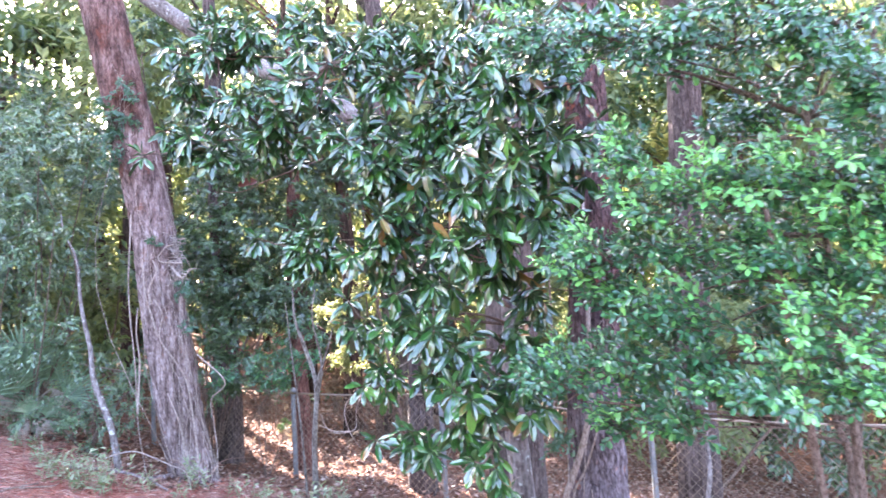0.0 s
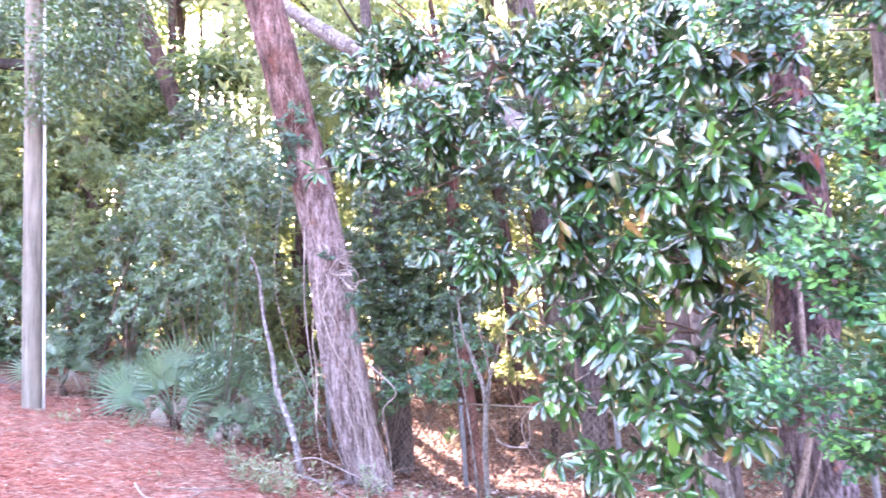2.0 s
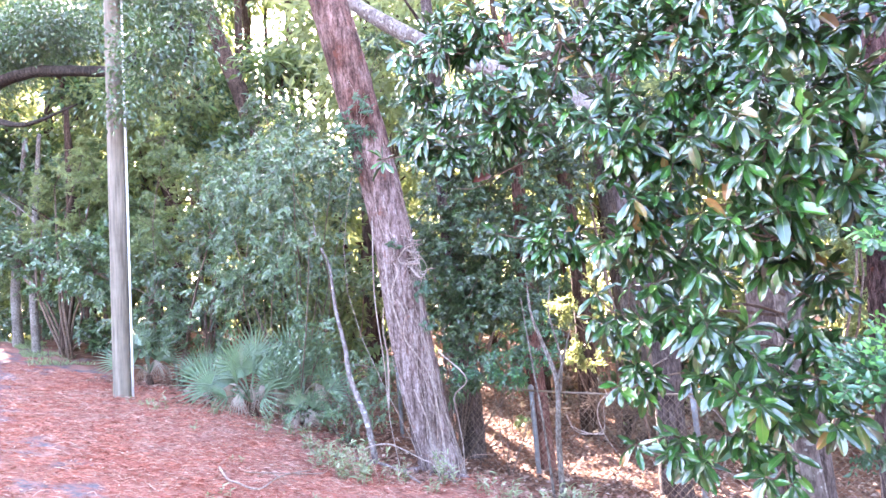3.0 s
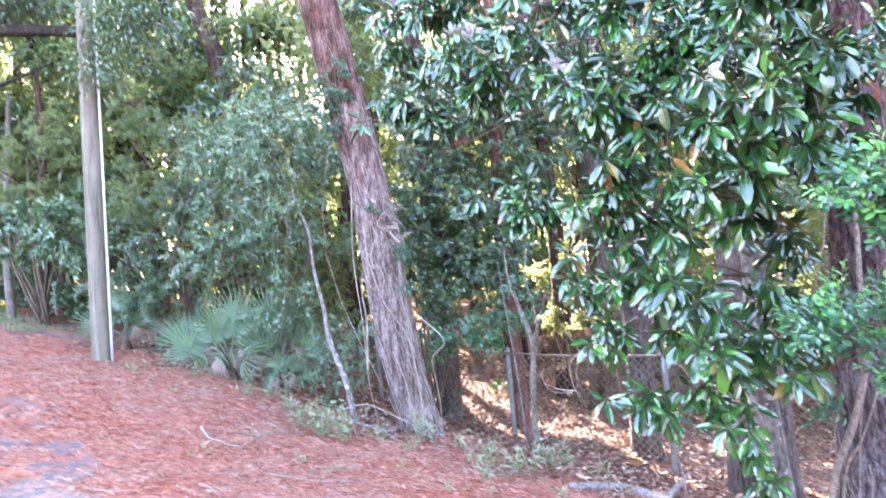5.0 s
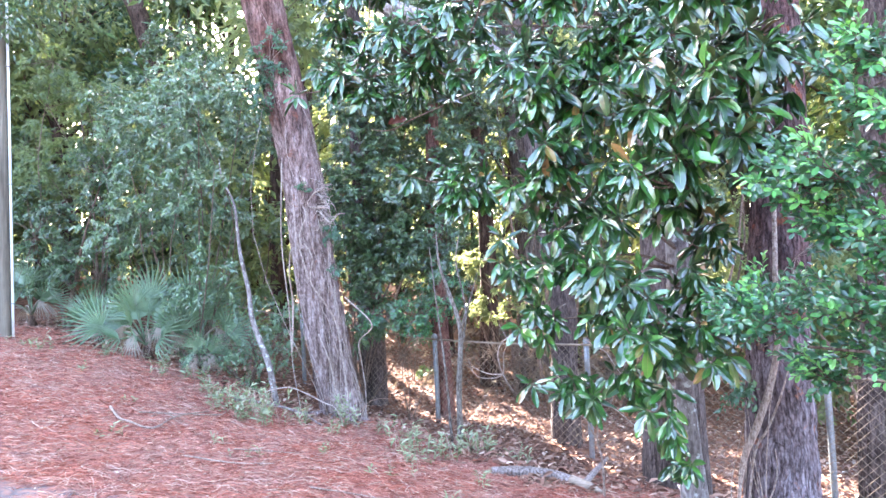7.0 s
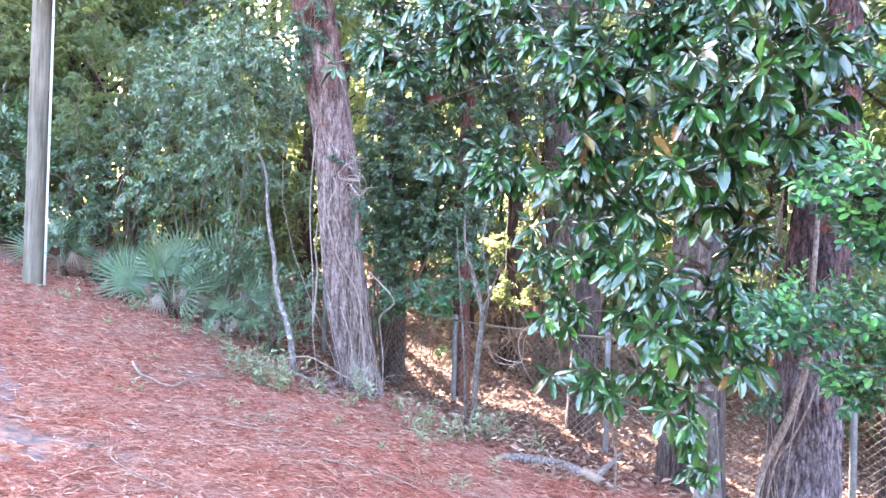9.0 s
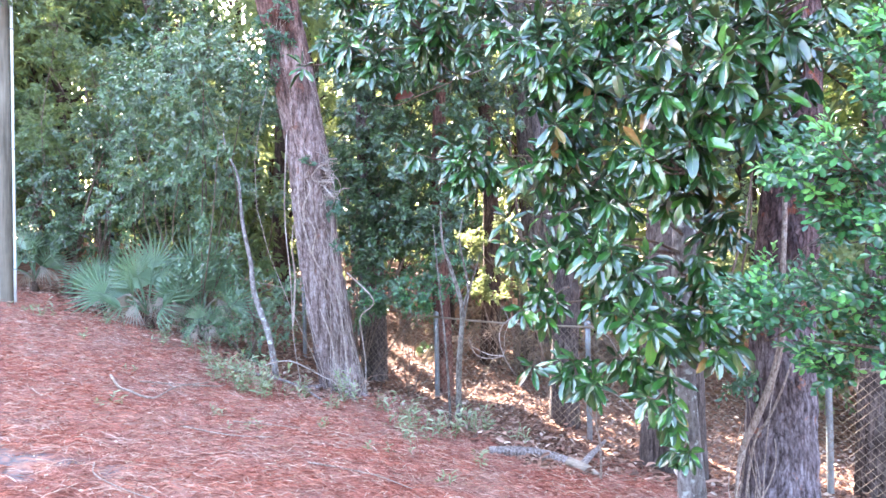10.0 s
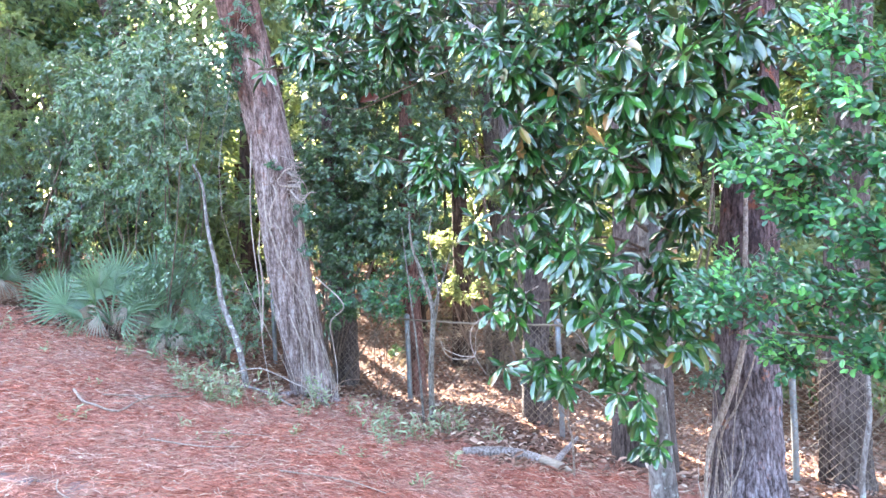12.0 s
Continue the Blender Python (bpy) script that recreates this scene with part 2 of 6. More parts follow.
m_dead_leaf = plain_material("dead_leaf", (0.1, 0.03, 0.02), (0.2, 0.065, 0.045), 20.0, 0.6)


def ground_material():
    k = Nodes("forest_ground")
    vec = k.coords()
    fine = k.noise(vec, 60.0, 8.0, 0.75)
    mid = k.noise(vec, 7.0, 6.0, 0.65)
    wide = k.noise(vec, 1.1, 5.0, 0.6)
    red = k.ramp(fine, [(0.3, (0.09, 0.025, 0.018)), (0.5, (0.26, 0.09, 0.066)), (0.72, (0.44, 0.21, 0.165))])
    red = k.mix(k.ramp(wide, [(0.42, (0, 0, 0)), (0.68, (1, 1, 1))]), red, k.mix(fine, (0.20, 0.10, 0.075), (0.40, 0.27, 0.22)))
    soil = k.ramp(mid, [(0.3, (0.045, 0.022, 0.014)), (0.5, (0.15, 0.07, 0.042)), (0.7, (0.28, 0.15, 0.09))])
    grey = k.ramp(k.mix(0.45, fine, k.noise(vec, 22.0, 6.0, 0.7)), [(0.34, (0.042, 0.036, 0.039)), (0.5, (0.096, 0.085, 0.092)), (0.66, (0.175, 0.157, 0.167))])
    needle = k.add("ShaderNodeAttribute")
    needle.attribute_name = "needle"
    bare = k.add("ShaderNodeAttribute")
    bare.attribute_name = "bare"
    col = k.mix(needle.outputs["Fac"], soil, red)
    patchy = k.ramp(k.noise(vec, 15.0, 5.0, 0.7), [(0.36, (0.12, 0.12, 0.12)), (0.56, (1, 1, 1))])
    col = k.mix(k.mix(1.0, bare.outputs["Color"], patchy, "MULTIPLY"), col, grey)
    k.bump(fine, 0.7, 0.015)
    return k.finish(col, 0.95, 0.15)


m_ground = ground_material()


# ---- mesh helpers ----
def mesh_data(name, verts, faces, mats, index=None, smooth=False):
    """A mesh from arrays: verts (n, 3) and faces (m, 3 or 4)."""
    verts, faces = np.asarray(verts, np.float32), np.asarray(faces, np.int32)
    me = bpy.data.meshes.new(name)
    me.vertices.add(len(verts))
    me.vertices.foreach_set("co", verts.ravel())
    me.loops.add(faces.size)
    me.loops.foreach_set("vertex_index", faces.ravel())
    me.polygons.add(len(faces))
    me.polygons.foreach_set("loop_start", np.arange(len(faces), dtype=np.int32) * faces.shape[1])
    for m in mats:
        me.materials.append(m)
    if index is not None:
        me.polygons.foreach_set("material_index", np.asarray(index, np.int32))
    me.polygons.foreach_set("use_smooth", np.full(len(faces), smooth))
    me.update(calc_edges=True)
    return me


def part(name, data, parent=None, label="", at=None):
    ob = new(name, data)
    if parent is not None:
        ob.parent = parent
    if at is not None:
        ob.matrix_basis = at
    return tagged(ob, label)


def thing(name, label, category, group="", kind="", at=None):
    ob = new(name)
    ob.empty_display_size = 0.1
    if at is not None:
        ob.matrix_basis = at
    return tagged(ob, label, category, group, kind)


def unit(v):
    return v / np.maximum(np.linalg.norm(v, axis=-1, keepdims=True), 1e-9)


def value_noise(p, seed=0):
    """Smooth noise in 0..1 at points (n, 3)."""
    p = np.asarray(p, float)
    i = np.floor(p).astype(np.int64)
    f = p - i
    f = f * f * (3 - 2 * f)
    total = 0
    for dx in (0, 1):
        for dy in (0, 1):
            for dz in (0, 1):
                h = (i[:, 0] + dx) * 374761393 + (i[:, 1] + dy) * 668265263 + (i[:, 2] + dz) * 2147483647 + seed * 1013
                h = (h ^ (h >> 13)) * 1274126177
                h = ((h ^ (h >> 16)) & 0xFFFF) / 65535.0
                w = (f[:, 0] if dx else 1 - f[:, 0]) * (f[:, 1] if dy else 1 - f[:, 1]) * (f[:, 2] if dz else 1 - f[:, 2])
                total = total + h * w
    return total


def smooth_path(points, radii, steps):
    """Catmull-Rom samples along points with radii."""
    q = np.c_[np.asarray(points, float), np.asarray(radii, float)]
    q = np.vstack([2 * q[0] - q[1], q, 2 * q[-1] - q[-2]])
    out = []
    for i in range(1, len(q) - 2):
        for t in np.linspace(0, 1, steps, endpoint=False):
            a, b, c, d = q[i - 1 : i + 3]
            out.append(0.5 * (2 * b + (c - a) * t + (2 * a - 5 * b + 4 * c - d) * t * t + (3 * b - a - 3 * c + d) * t**3))
    out.append(q[-2])
    out = np.array(out)
    return out[:, :3], np.maximum(out[:, 3], 0.0008)


def tube(points, radii, sides=8, steps=4, rough=0.0, furrow=0.0, seed=0, caps=True):
    """A tapered, uneven tube: verts and triangles."""
    c, r = smooth_path(points, radii, steps)
    d = unit(np.gradient(c, axis=0))
    ref = np.array([0.31, 0.95, 0.05]) if abs(d[:, 2]).mean() > 0.6 else np.array([0.05, 0.1, 1.0])
    s = unit(np.cross(d, ref))
    u = np.cross(s, d)
    ang = np.linspace(0, 2 * np.pi, sides, endpoint=False)
    ring = np.cos(ang)[None, :, None] * s[:, None] + np.sin(ang)[None, :, None] * u[:, None]
    rad = np.repeat(r[:, None], sides, 1)
    if rough or furrow:
        length = np.r_[0, np.cumsum(np.linalg.norm(np.diff(c, axis=0), axis=1))]
        aa, ll = np.meshgrid(ang, length)
        base = np.c_[(np.cos(aa) * 1.0).ravel(), (np.sin(aa) * 1.0).ravel(), ll.ravel()]
        rad = rad * (1 + rough * (value_noise(base * (1.6, 1.6, 1.2) + seed, seed).reshape(aa.shape) - 0.5))
        if furrow:
            g = value_noise(base * (14.0, 14.0, 4.0) + 9 + seed, seed + 1).reshape(aa.shape)
            h = value_noise(base * (20, 20, 11) + 3 + seed, seed + 2).reshape(aa.shape)
            cross = value_noise(base * (3.5, 3.5, 8.5) + 5 + seed, seed + 3).reshape(aa.shape)
            ridge = np.clip(np.abs(g - 0.5) * 5, 0, 1) * np.clip(np.abs(cross - 0.5) * 7, 0.25, 1) * 0.7 + 0.3 * h
            rad = rad + furrow * (ridge - 0.7)
    v = (c[:, None] + ring * rad[..., None]).reshape(-1, 3)
    n = len(c)
    i, j = np.meshgrid(np.arange(n - 1), np.arange(sides), indexing="ij")
    a, b = (i * sides + j).ravel(), (i * sides + (j + 1) % sides).ravel()
    f = np.concatenate([np.c_[a, b, b + sides], np.c_[a, b + sides, a + sides]])
    if caps:
        v = np.vstack([v, c[0], c[-1]])
        k = np.arange(sides)
        f = np.concatenate([f, np.c_[np.full(sides, n * sides), (k + 1) % sides, k], np.c_[np.full(sides, n * sides + 1), (n - 1) * sides + k, (n - 1) * sides + (k + 1) % sides]])
    return v, f


def joined(pieces):
    v, f, n = [], [], 0
    for a, b in pieces:
        v.append(a)
        f.append(b + n)
        n += len(a)
    return np.vstack(v), np.vstack(f)


def tube_mesh(name, mat, *args, smooth=True, **kw):
    v, f = tube(*args, **kw)
    return mesh_data(name, v, f, [mat], smooth=smooth)


# leaf forms: rows of (along, across, lift) and triangles
KITE = (np.array([(0, 0, 0), (0.45, 0.5, 0.07), (1, 0, -0.06), (0.45, -0.5, 0.07)], float), np.array([(0, 1, 2), (0, 2, 3)]))
OVAL = (
    np.array([(0, 0, 0), (0.4, 0, 0.0), (0.75, 0, -0.03), (1, 0, -0.12), (0.3, 0.42, 0.06), (0.7, 0.4, 0.02), (0.3, -0.42, 0.06), (0.7, -0.4, 0.02)], float),
    np.array([(0, 4, 1), (1, 4, 5), (1, 5, 2), (2, 5, 3), (0, 1, 6), (1, 2, 7), (1, 7, 6), (2, 3, 7)]),
)

ROUND = (
    np.array([(0, 0, 0), (0.5, 0, -0.02), (1, 0, -0.1), (0.22, 0.26, 0.05), (0.58, 0.5, 0.06), (0.9, 0.34, -0.01), (0.22, -0.26, 0.05), (0.58, -0.5, 0.06), (0.9, -0.34, -0.01)], float),
    np.array([(0, 3, 1), (1, 3, 4), (1, 4, 5), (1, 5, 2), (0, 1, 6), (1, 7, 6), (1, 8, 7), (1, 2, 8)]),
)


def long_leaf():
    """A broad leathery leaf with a pale rib, a wavy edge and an underside of its own."""
    us = np.array([0, 0.2, 0.45, 0.7, 0.9, 1.0])
    wid = np.array([0.03, 0.3, 0.48, 0.48, 0.28, 0.02])
    rows, f, idx = [], [], []
    for u, w in zip(us, wid):
        drop, wave = -0.20 * u * u, 0.022 * math.sin(u * 11)
        edge, rib = drop + 0.06 * w + 0.14 * w * w, 0.03 * (1.1 - u)
        rows += [(u, w, edge + wave), (u, rib, drop - 0.012), (u, -rib, drop - 0.012), (u, -w, edge - wave)]
    for u, w in zip(us, wid):
        drop, wave = -0.20 * u * u - 0.012, 0.022 * math.sin(u * 11)
        edge = drop + 0.06 * w + 0.14 * w * w
        rows += [(u, w, edge + wave), (u, 0, drop - 0.02), (u, -w, edge - wave)]
    for i in range(5):
        for j in (0, 1, 2):
            p = i * 4 + j
            f += [(p, p + 5, p + 1), (p, p + 4, p + 5)]
            idx += [2, 2] if j == 1 else [0, 0]
        for j in (0, 1):
            p = 24 + i * 3 + j
            f += [(p, p + 1, p + 4), (p, p + 4, p + 3)]
            idx += [1, 1]
    return np.array(rows, float), np.array(f), np.array(idx)


LONG = long_leaf()


def leaf_variant(k):
    """The leathery leaf flat, cupped or twisted, with a tip that bends up or down."""
    v = LONG[0].copy()
    v[:, 2] += (0.22, 0.06, -0.16)[k] * v[:, 0] ** 2 + (0.0, 0.14, -0.1)[k] * v[:, 1] ** 2 + (0.1, -0.12, 0.05)[k] * v[:, 0] * v[:, 1]
    v[:, 1] += (0.06, -0.05, 0.0)[k] * np.sin(v[:, 0] * 3.1)
    return v


def scatter(form, base, along, up, length, width):
    """Leaves of one form at many places: verts and triangles."""
    t, f = form[0], form[1]
    along = unit(along)
    side = unit(np.cross(along, up))
    nrm = np.cross(side, along)
    n = len(base)
    length, width = np.broadcast_to(length, (n,))[:, None, None], np.broadcast_to(width, (n,))[:, None, None]
    v = base[:, None] + length * t[None, :, :1] * along[:, None] + width * t[None, :, 1:2] * side[:, None] + length * t[None, :, 2:] * nrm[:, None]
    faces = (f[None] + (np.arange(n) * len(t))[:, None, None]).reshape(-1, 3)
    return v.reshape(-1, 3), faces


def in_lobes(lobes, n, shell=0.45):
    """n points in ellipsoids (x, y, z, rx, ry, rz), more of them near the skin, in proportion to the size."""
    lobes = np.asarray(lobes, float)
    size = np.cbrt(np.prod(lobes[:, 3:6], 1)) ** 2.4
    pick = R.choice(len(lobes), n, p=size / size.sum())
    d = unit(R.normal(size=(n, 3))) * (R.random((n, 1)) ** shell)
    return lobes[pick, :3] + d * lobes[pick, 3:6], d


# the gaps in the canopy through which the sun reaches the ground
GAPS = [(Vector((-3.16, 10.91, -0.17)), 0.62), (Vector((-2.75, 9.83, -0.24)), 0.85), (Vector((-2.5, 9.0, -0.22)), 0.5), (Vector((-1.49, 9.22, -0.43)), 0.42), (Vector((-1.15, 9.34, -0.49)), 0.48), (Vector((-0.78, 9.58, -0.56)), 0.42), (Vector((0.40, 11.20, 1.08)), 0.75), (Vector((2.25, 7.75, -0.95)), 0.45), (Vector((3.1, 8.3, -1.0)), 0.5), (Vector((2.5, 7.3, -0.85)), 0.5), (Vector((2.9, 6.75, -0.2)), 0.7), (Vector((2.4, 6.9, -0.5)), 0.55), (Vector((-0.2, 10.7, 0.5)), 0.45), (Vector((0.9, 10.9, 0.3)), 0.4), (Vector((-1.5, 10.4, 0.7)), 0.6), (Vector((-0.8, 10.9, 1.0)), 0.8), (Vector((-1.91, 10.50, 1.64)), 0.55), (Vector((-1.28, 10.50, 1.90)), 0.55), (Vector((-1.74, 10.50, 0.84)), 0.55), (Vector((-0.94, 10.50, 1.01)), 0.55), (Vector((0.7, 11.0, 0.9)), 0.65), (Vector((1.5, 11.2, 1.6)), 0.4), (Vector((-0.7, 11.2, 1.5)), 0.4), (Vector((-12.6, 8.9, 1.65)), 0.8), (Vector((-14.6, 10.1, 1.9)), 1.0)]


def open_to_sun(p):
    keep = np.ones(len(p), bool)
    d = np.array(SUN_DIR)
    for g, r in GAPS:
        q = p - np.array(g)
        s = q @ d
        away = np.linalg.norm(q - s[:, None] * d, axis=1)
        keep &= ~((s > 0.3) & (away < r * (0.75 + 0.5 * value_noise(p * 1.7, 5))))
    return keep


def foliage(centres, out, per, spread, length, ratio=0.4, droop=0.35, flat=0.7, form=KITE, ray=0.5):
    """Leaves in sprays round the centres."""
    c = np.repeat(centres, per, 0)
    o = np.repeat(out, per, 0)
    n = len(c)
    off = R.normal(size=(n, 3)) * spread * (1, 1, flat)
    p = c + off
    along = unit(off) * ray + R.normal(size=(n, 3)) * 0.45 + o * 0.3 + np.array([0, 0, -droop])
    up = np.array([0, -0.25, 1.0]) + R.normal(size=(n, 3)) * 0.45
    ln = length * R.uniform(0.65, 1.25, n)
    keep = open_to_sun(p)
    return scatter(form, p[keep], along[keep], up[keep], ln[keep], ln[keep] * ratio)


def sprays(centres, out, per, twig, length, ratio=0.4, droop=0.4, form=KITE):
    """Leafy shoots: from each centre two twigs, each with its leaves in two ranks that share a lie."""
    c, o = np.repeat(centres, 2, 0), np.repeat(out, 2, 0)
    n, k = len(c), max(4, per // 2)
    ln = twig * R.uniform(0.6, 1.3, (n, 1))
    d = unit(o * 0.55 + R.normal(size=(n, 3)) * 0.55 + np.array([0, -0.2, 0.12 - 0.45 * droop]))
    face = unit(np.array([0, -0.4, 0.8]) + R.normal(size=(n, 3)) * 0.4)
    side = unit(np.cross(d, face))
    step = np.linspace(0.06, 1.0, k)[None, :, None]
    p = c[:, None] + d[:, None] * ln[:, None] * (step - 0.35) + np.array([0, 0, -0.35 * droop]) * ln[:, None] * step**2
    rank = np.where(np.arange(k) % 2, 1.0, -1.0)[None, :, None]
    along = side[:, None] * rank * 0.75 + d[:, None] * 0.6 + np.array([0, 0, -0.9 * droop]) + R.normal(size=(n, k, 3)) * 0.3
    up = face[:, None] + R.normal(size=(n, k, 3)) * 0.34
    size = length * R.uniform(0.7, 1.2, (n, k)) * (1.05 - 0.35 * step[..., 0] ** 3)
    p, along, up, size = p.reshape(-1, 3), along.reshape(-1, 3), up.reshape(-1, 3), size.ravel()
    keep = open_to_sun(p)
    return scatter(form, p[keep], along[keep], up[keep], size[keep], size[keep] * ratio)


def limb_to(a, b, r0, r1, sag=0.1, sides=6, steps=4):
    a, b = np.asarray(a, float), np.asarray(b, float)
    mid = (a + b) / 2 + np.array([R.normal() * 0.08, R.normal() * 0.08, sag]) * np.linalg.norm(b - a)
    return tube([a, mid, b], [r0, (r0 + r1) / 2, r1], sides, steps)


def ground_z(x, y):
    """The lie of the land: a bank that rises along the road and falls off towards the woods."""
    x, y = np.asarray(x, float), np.asarray(y, float)
    xs = np.where(x < -11, -11 - 5 * np.tanh((-11 - x) / 5), np.where(x > 5, 5 + 3 * np.tanh((x - 5) / 3), x))
    ys = np.where(y > 8.5, 8.5 + 1.0 * np.tanh((y - 8.5)), np.where(y < -2, -2 + 3 * np.tanh((y + 2) / 3), y))
    return -0.53 - 0.165 * xs + 0.28 / (1 + np.exp((xs + 4.6) / 0.5)) - 0.09 * (ys - 7.5)


def edge_y(x):
    """Where the bank of needles ends and the woods begin."""
    return np.clip(6.25 - 0.28 * (x + 0.5), 5.6, 8.63) + 0.55 * np.clip(-9 - x, 0, 60) + 0.25 * np.sin(x * 2.3) + 0.12 * np.sin(x * 5.1 + 1)


def road_y(x):
    return np.clip(6.2 - 0.95 * (x + 7.6), -40, 6.2) + 0.76 * np.clip(-7.6 - x, 0, 1.4) + 0.7 * np.clip(-9 - x, 0, 60)


# ---- the ground ----
BARE = [(-4.0, 3.66, 0.42), (-3.72, 3.6, 0.22), (-3.9, 3.25, 0.4), (-3.18, 3.42, 0.24), (-3.1, 3.22, 0.16), (-3.06, 2.88, 0.2), (-4.5, 3.75, 0.36), (-5.2, 4.3, 0.3), (-11.9, 9.6, 0.8), (-10.9, 9.0, 0.7), (-12.6, 10.2, 0.8), (-10.2, 8.3, 0.4)]


def cover_noise(p):
    return 0.5 + (value_noise(p * 1.6, 8) - 0.5) * 0.55 + (value_noise(p * 4.5, 9) - 0.5) * 0.5 + (value_noise(p * 12, 10) - 0.5) * 0.45


def bareness(x, y, blot):
    """How little the needles cover the sand and asphalt of the roadside."""
    over = (road_y(x) - y) / 0.5 + (blot - 0.5) * 1.8 - 0.3
    for bx, by, r in BARE:
        over = np.maximum(over, 1.1 * (1 - np.hypot((x - bx), (y - by) * 1.2) / r) + (blot - 0.5) * 6.0)
    return over


def build_ground():
    def axis(lo, hi, step, far):
        mid = np.arange(lo, hi + step / 2, step)
        grow = np.cumsum(step * 1.35 ** np.arange(1, 40))
        grow = grow[grow < far]
        return np.r_[lo - grow[::-1], mid, hi + grow]

    xs, ys = axis(-13, 5, 0.07, 1600), axis(1.2, 12, 0.07, 1600)
    gx, gy = np.meshgrid(xs, ys)
    gx, gy = gx.ravel(), gy.ravel()
    p = np.c_[gx, gy, np.zeros_like(gx)]
    z = ground_z(gx, gy)
    near = (np.abs(gx + 4) < 30) & (np.abs(gy) < 40)
    bump = 0.05 * (value_noise(p * 1.3, 1) - 0.5) + 0.035 * (value_noise(p * 5, 2) - 0.5) + 0.02 * (value_noise(p * 14, 3) - 0.5)
    woods = np.clip((gy - edge_y(gx)) / 0.5, 0, 1)
    z = z + np.where(near, bump * (1 + 0.8 * woods), 0) - 0.06 * woods
    v = np.c_[gx, gy, z]
    nx, ny = len(xs), len(ys)
    i, j = np.meshgrid(np.arange(ny - 1), np.arange(nx - 1), indexing="ij")
    a = (i * nx + j).ravel()
    f = np.c_[a, a + 1, a + nx + 1, a + nx]
    me = mesh_data("ground", v, f, [m_ground], smooth=True)
    needle = np.clip(1 - woods * 1.0, 0.12, 1)
    blot = cover_noise(p)
    bare = np.clip(bareness(gx, gy, blot) * 3.0, 0, 1)
    for name, values in (("needle", needle), ("bare", bare)):
        me.attributes.new(name, "FLOAT", "POINT").data.foreach_set("value", values.astype(np.float32))
    ob = tagged(new("ground", me), "bank of red pine needles and sandy soil falling towards the woods", "ground", kind="structure")
    return ob


def surface(x, y):
    """The ground with its small bumps, for what lies on it."""
    p = np.c_[x, y, np.zeros_like(x)]
    woods = np.clip((y - edge_y(x)) / 0.5, 0, 1)
    bump = 0.05 * (value_noise(p * 1.3, 1) - 0.5) + 0.035 * (value_noise(p * 5, 2) - 0.5) + 0.02 * (value_noise(p * 14, 3) - 0.5)
    return ground_z(x, y) + bump * (1 + 0.8 * woods) - 0.06 * woods


def gz(x, y):
    return float(surface(np.array([float(x)]), np.array([float(y)]))[0])


build_ground()


def build_needles(n):
    reseed(14)
    y = 1.2 + 7.8 * R.random(n * 3) ** 1.25
    x = -13 + 17 * R.random(n * 3)
    p = np.c_[x, y, np.zeros_like(x)]
    thin = cover_noise(p)
    bare = bareness(x, y, thin)
    keep = (y < edge_y(x) + 0.7 * R.random(n * 3)) & (bare < 0.9 * R.random(n * 3) ** 3) & (y > road_y(x) - 2.0) & (R.random(n * 3) < np.clip(1.5 - np.abs(x + 2.5) / 9, 0.2, 1) * np.clip((y - 1.2) / 1.3, 0, 1) * np.clip((4 - x) / 2.5, 0, 1))
    x, y = x[keep][:n], y[keep][:n]
    m = len(x)
    base = np.c_[x, y, surface(x, y) + R.uniform(0.002, 0.026, m) * (0.5 + value_noise(np.c_[x, y, 0 * x] * 9, 12))]
    ang = R.uniform(0, 2 * np.pi, m)
    lie = np.c_[np.cos(ang), np.sin(ang), R.normal(0, 0.13, m) - 0.165 * np.cos(ang) - 0.09 * np.sin(ang)]
    strip = (
        np.array([(0, 0.5, 0), (0, -0.5, 0), (0.55, 0, 0.06), (1, 0.3, -0.01)], float),
        np.array([(0, 1, 2), (0, 2, 3)]),
    )
    up = np.array([0, 0, 1.0]) + R.normal(size=(m, 3)) * 0.35
    ln = R.uniform(0.022, 0.098, m)
    v, f = scatter(strip, base, lie, up, ln, R.uniform(0.0018, 0.0046, m))
    tagged(new("pine_needles", mesh_data("pine_needles", v, f, [m_needles])), "dry red-brown pine needles strewn over the bank", "pine needles", kind="stuff")


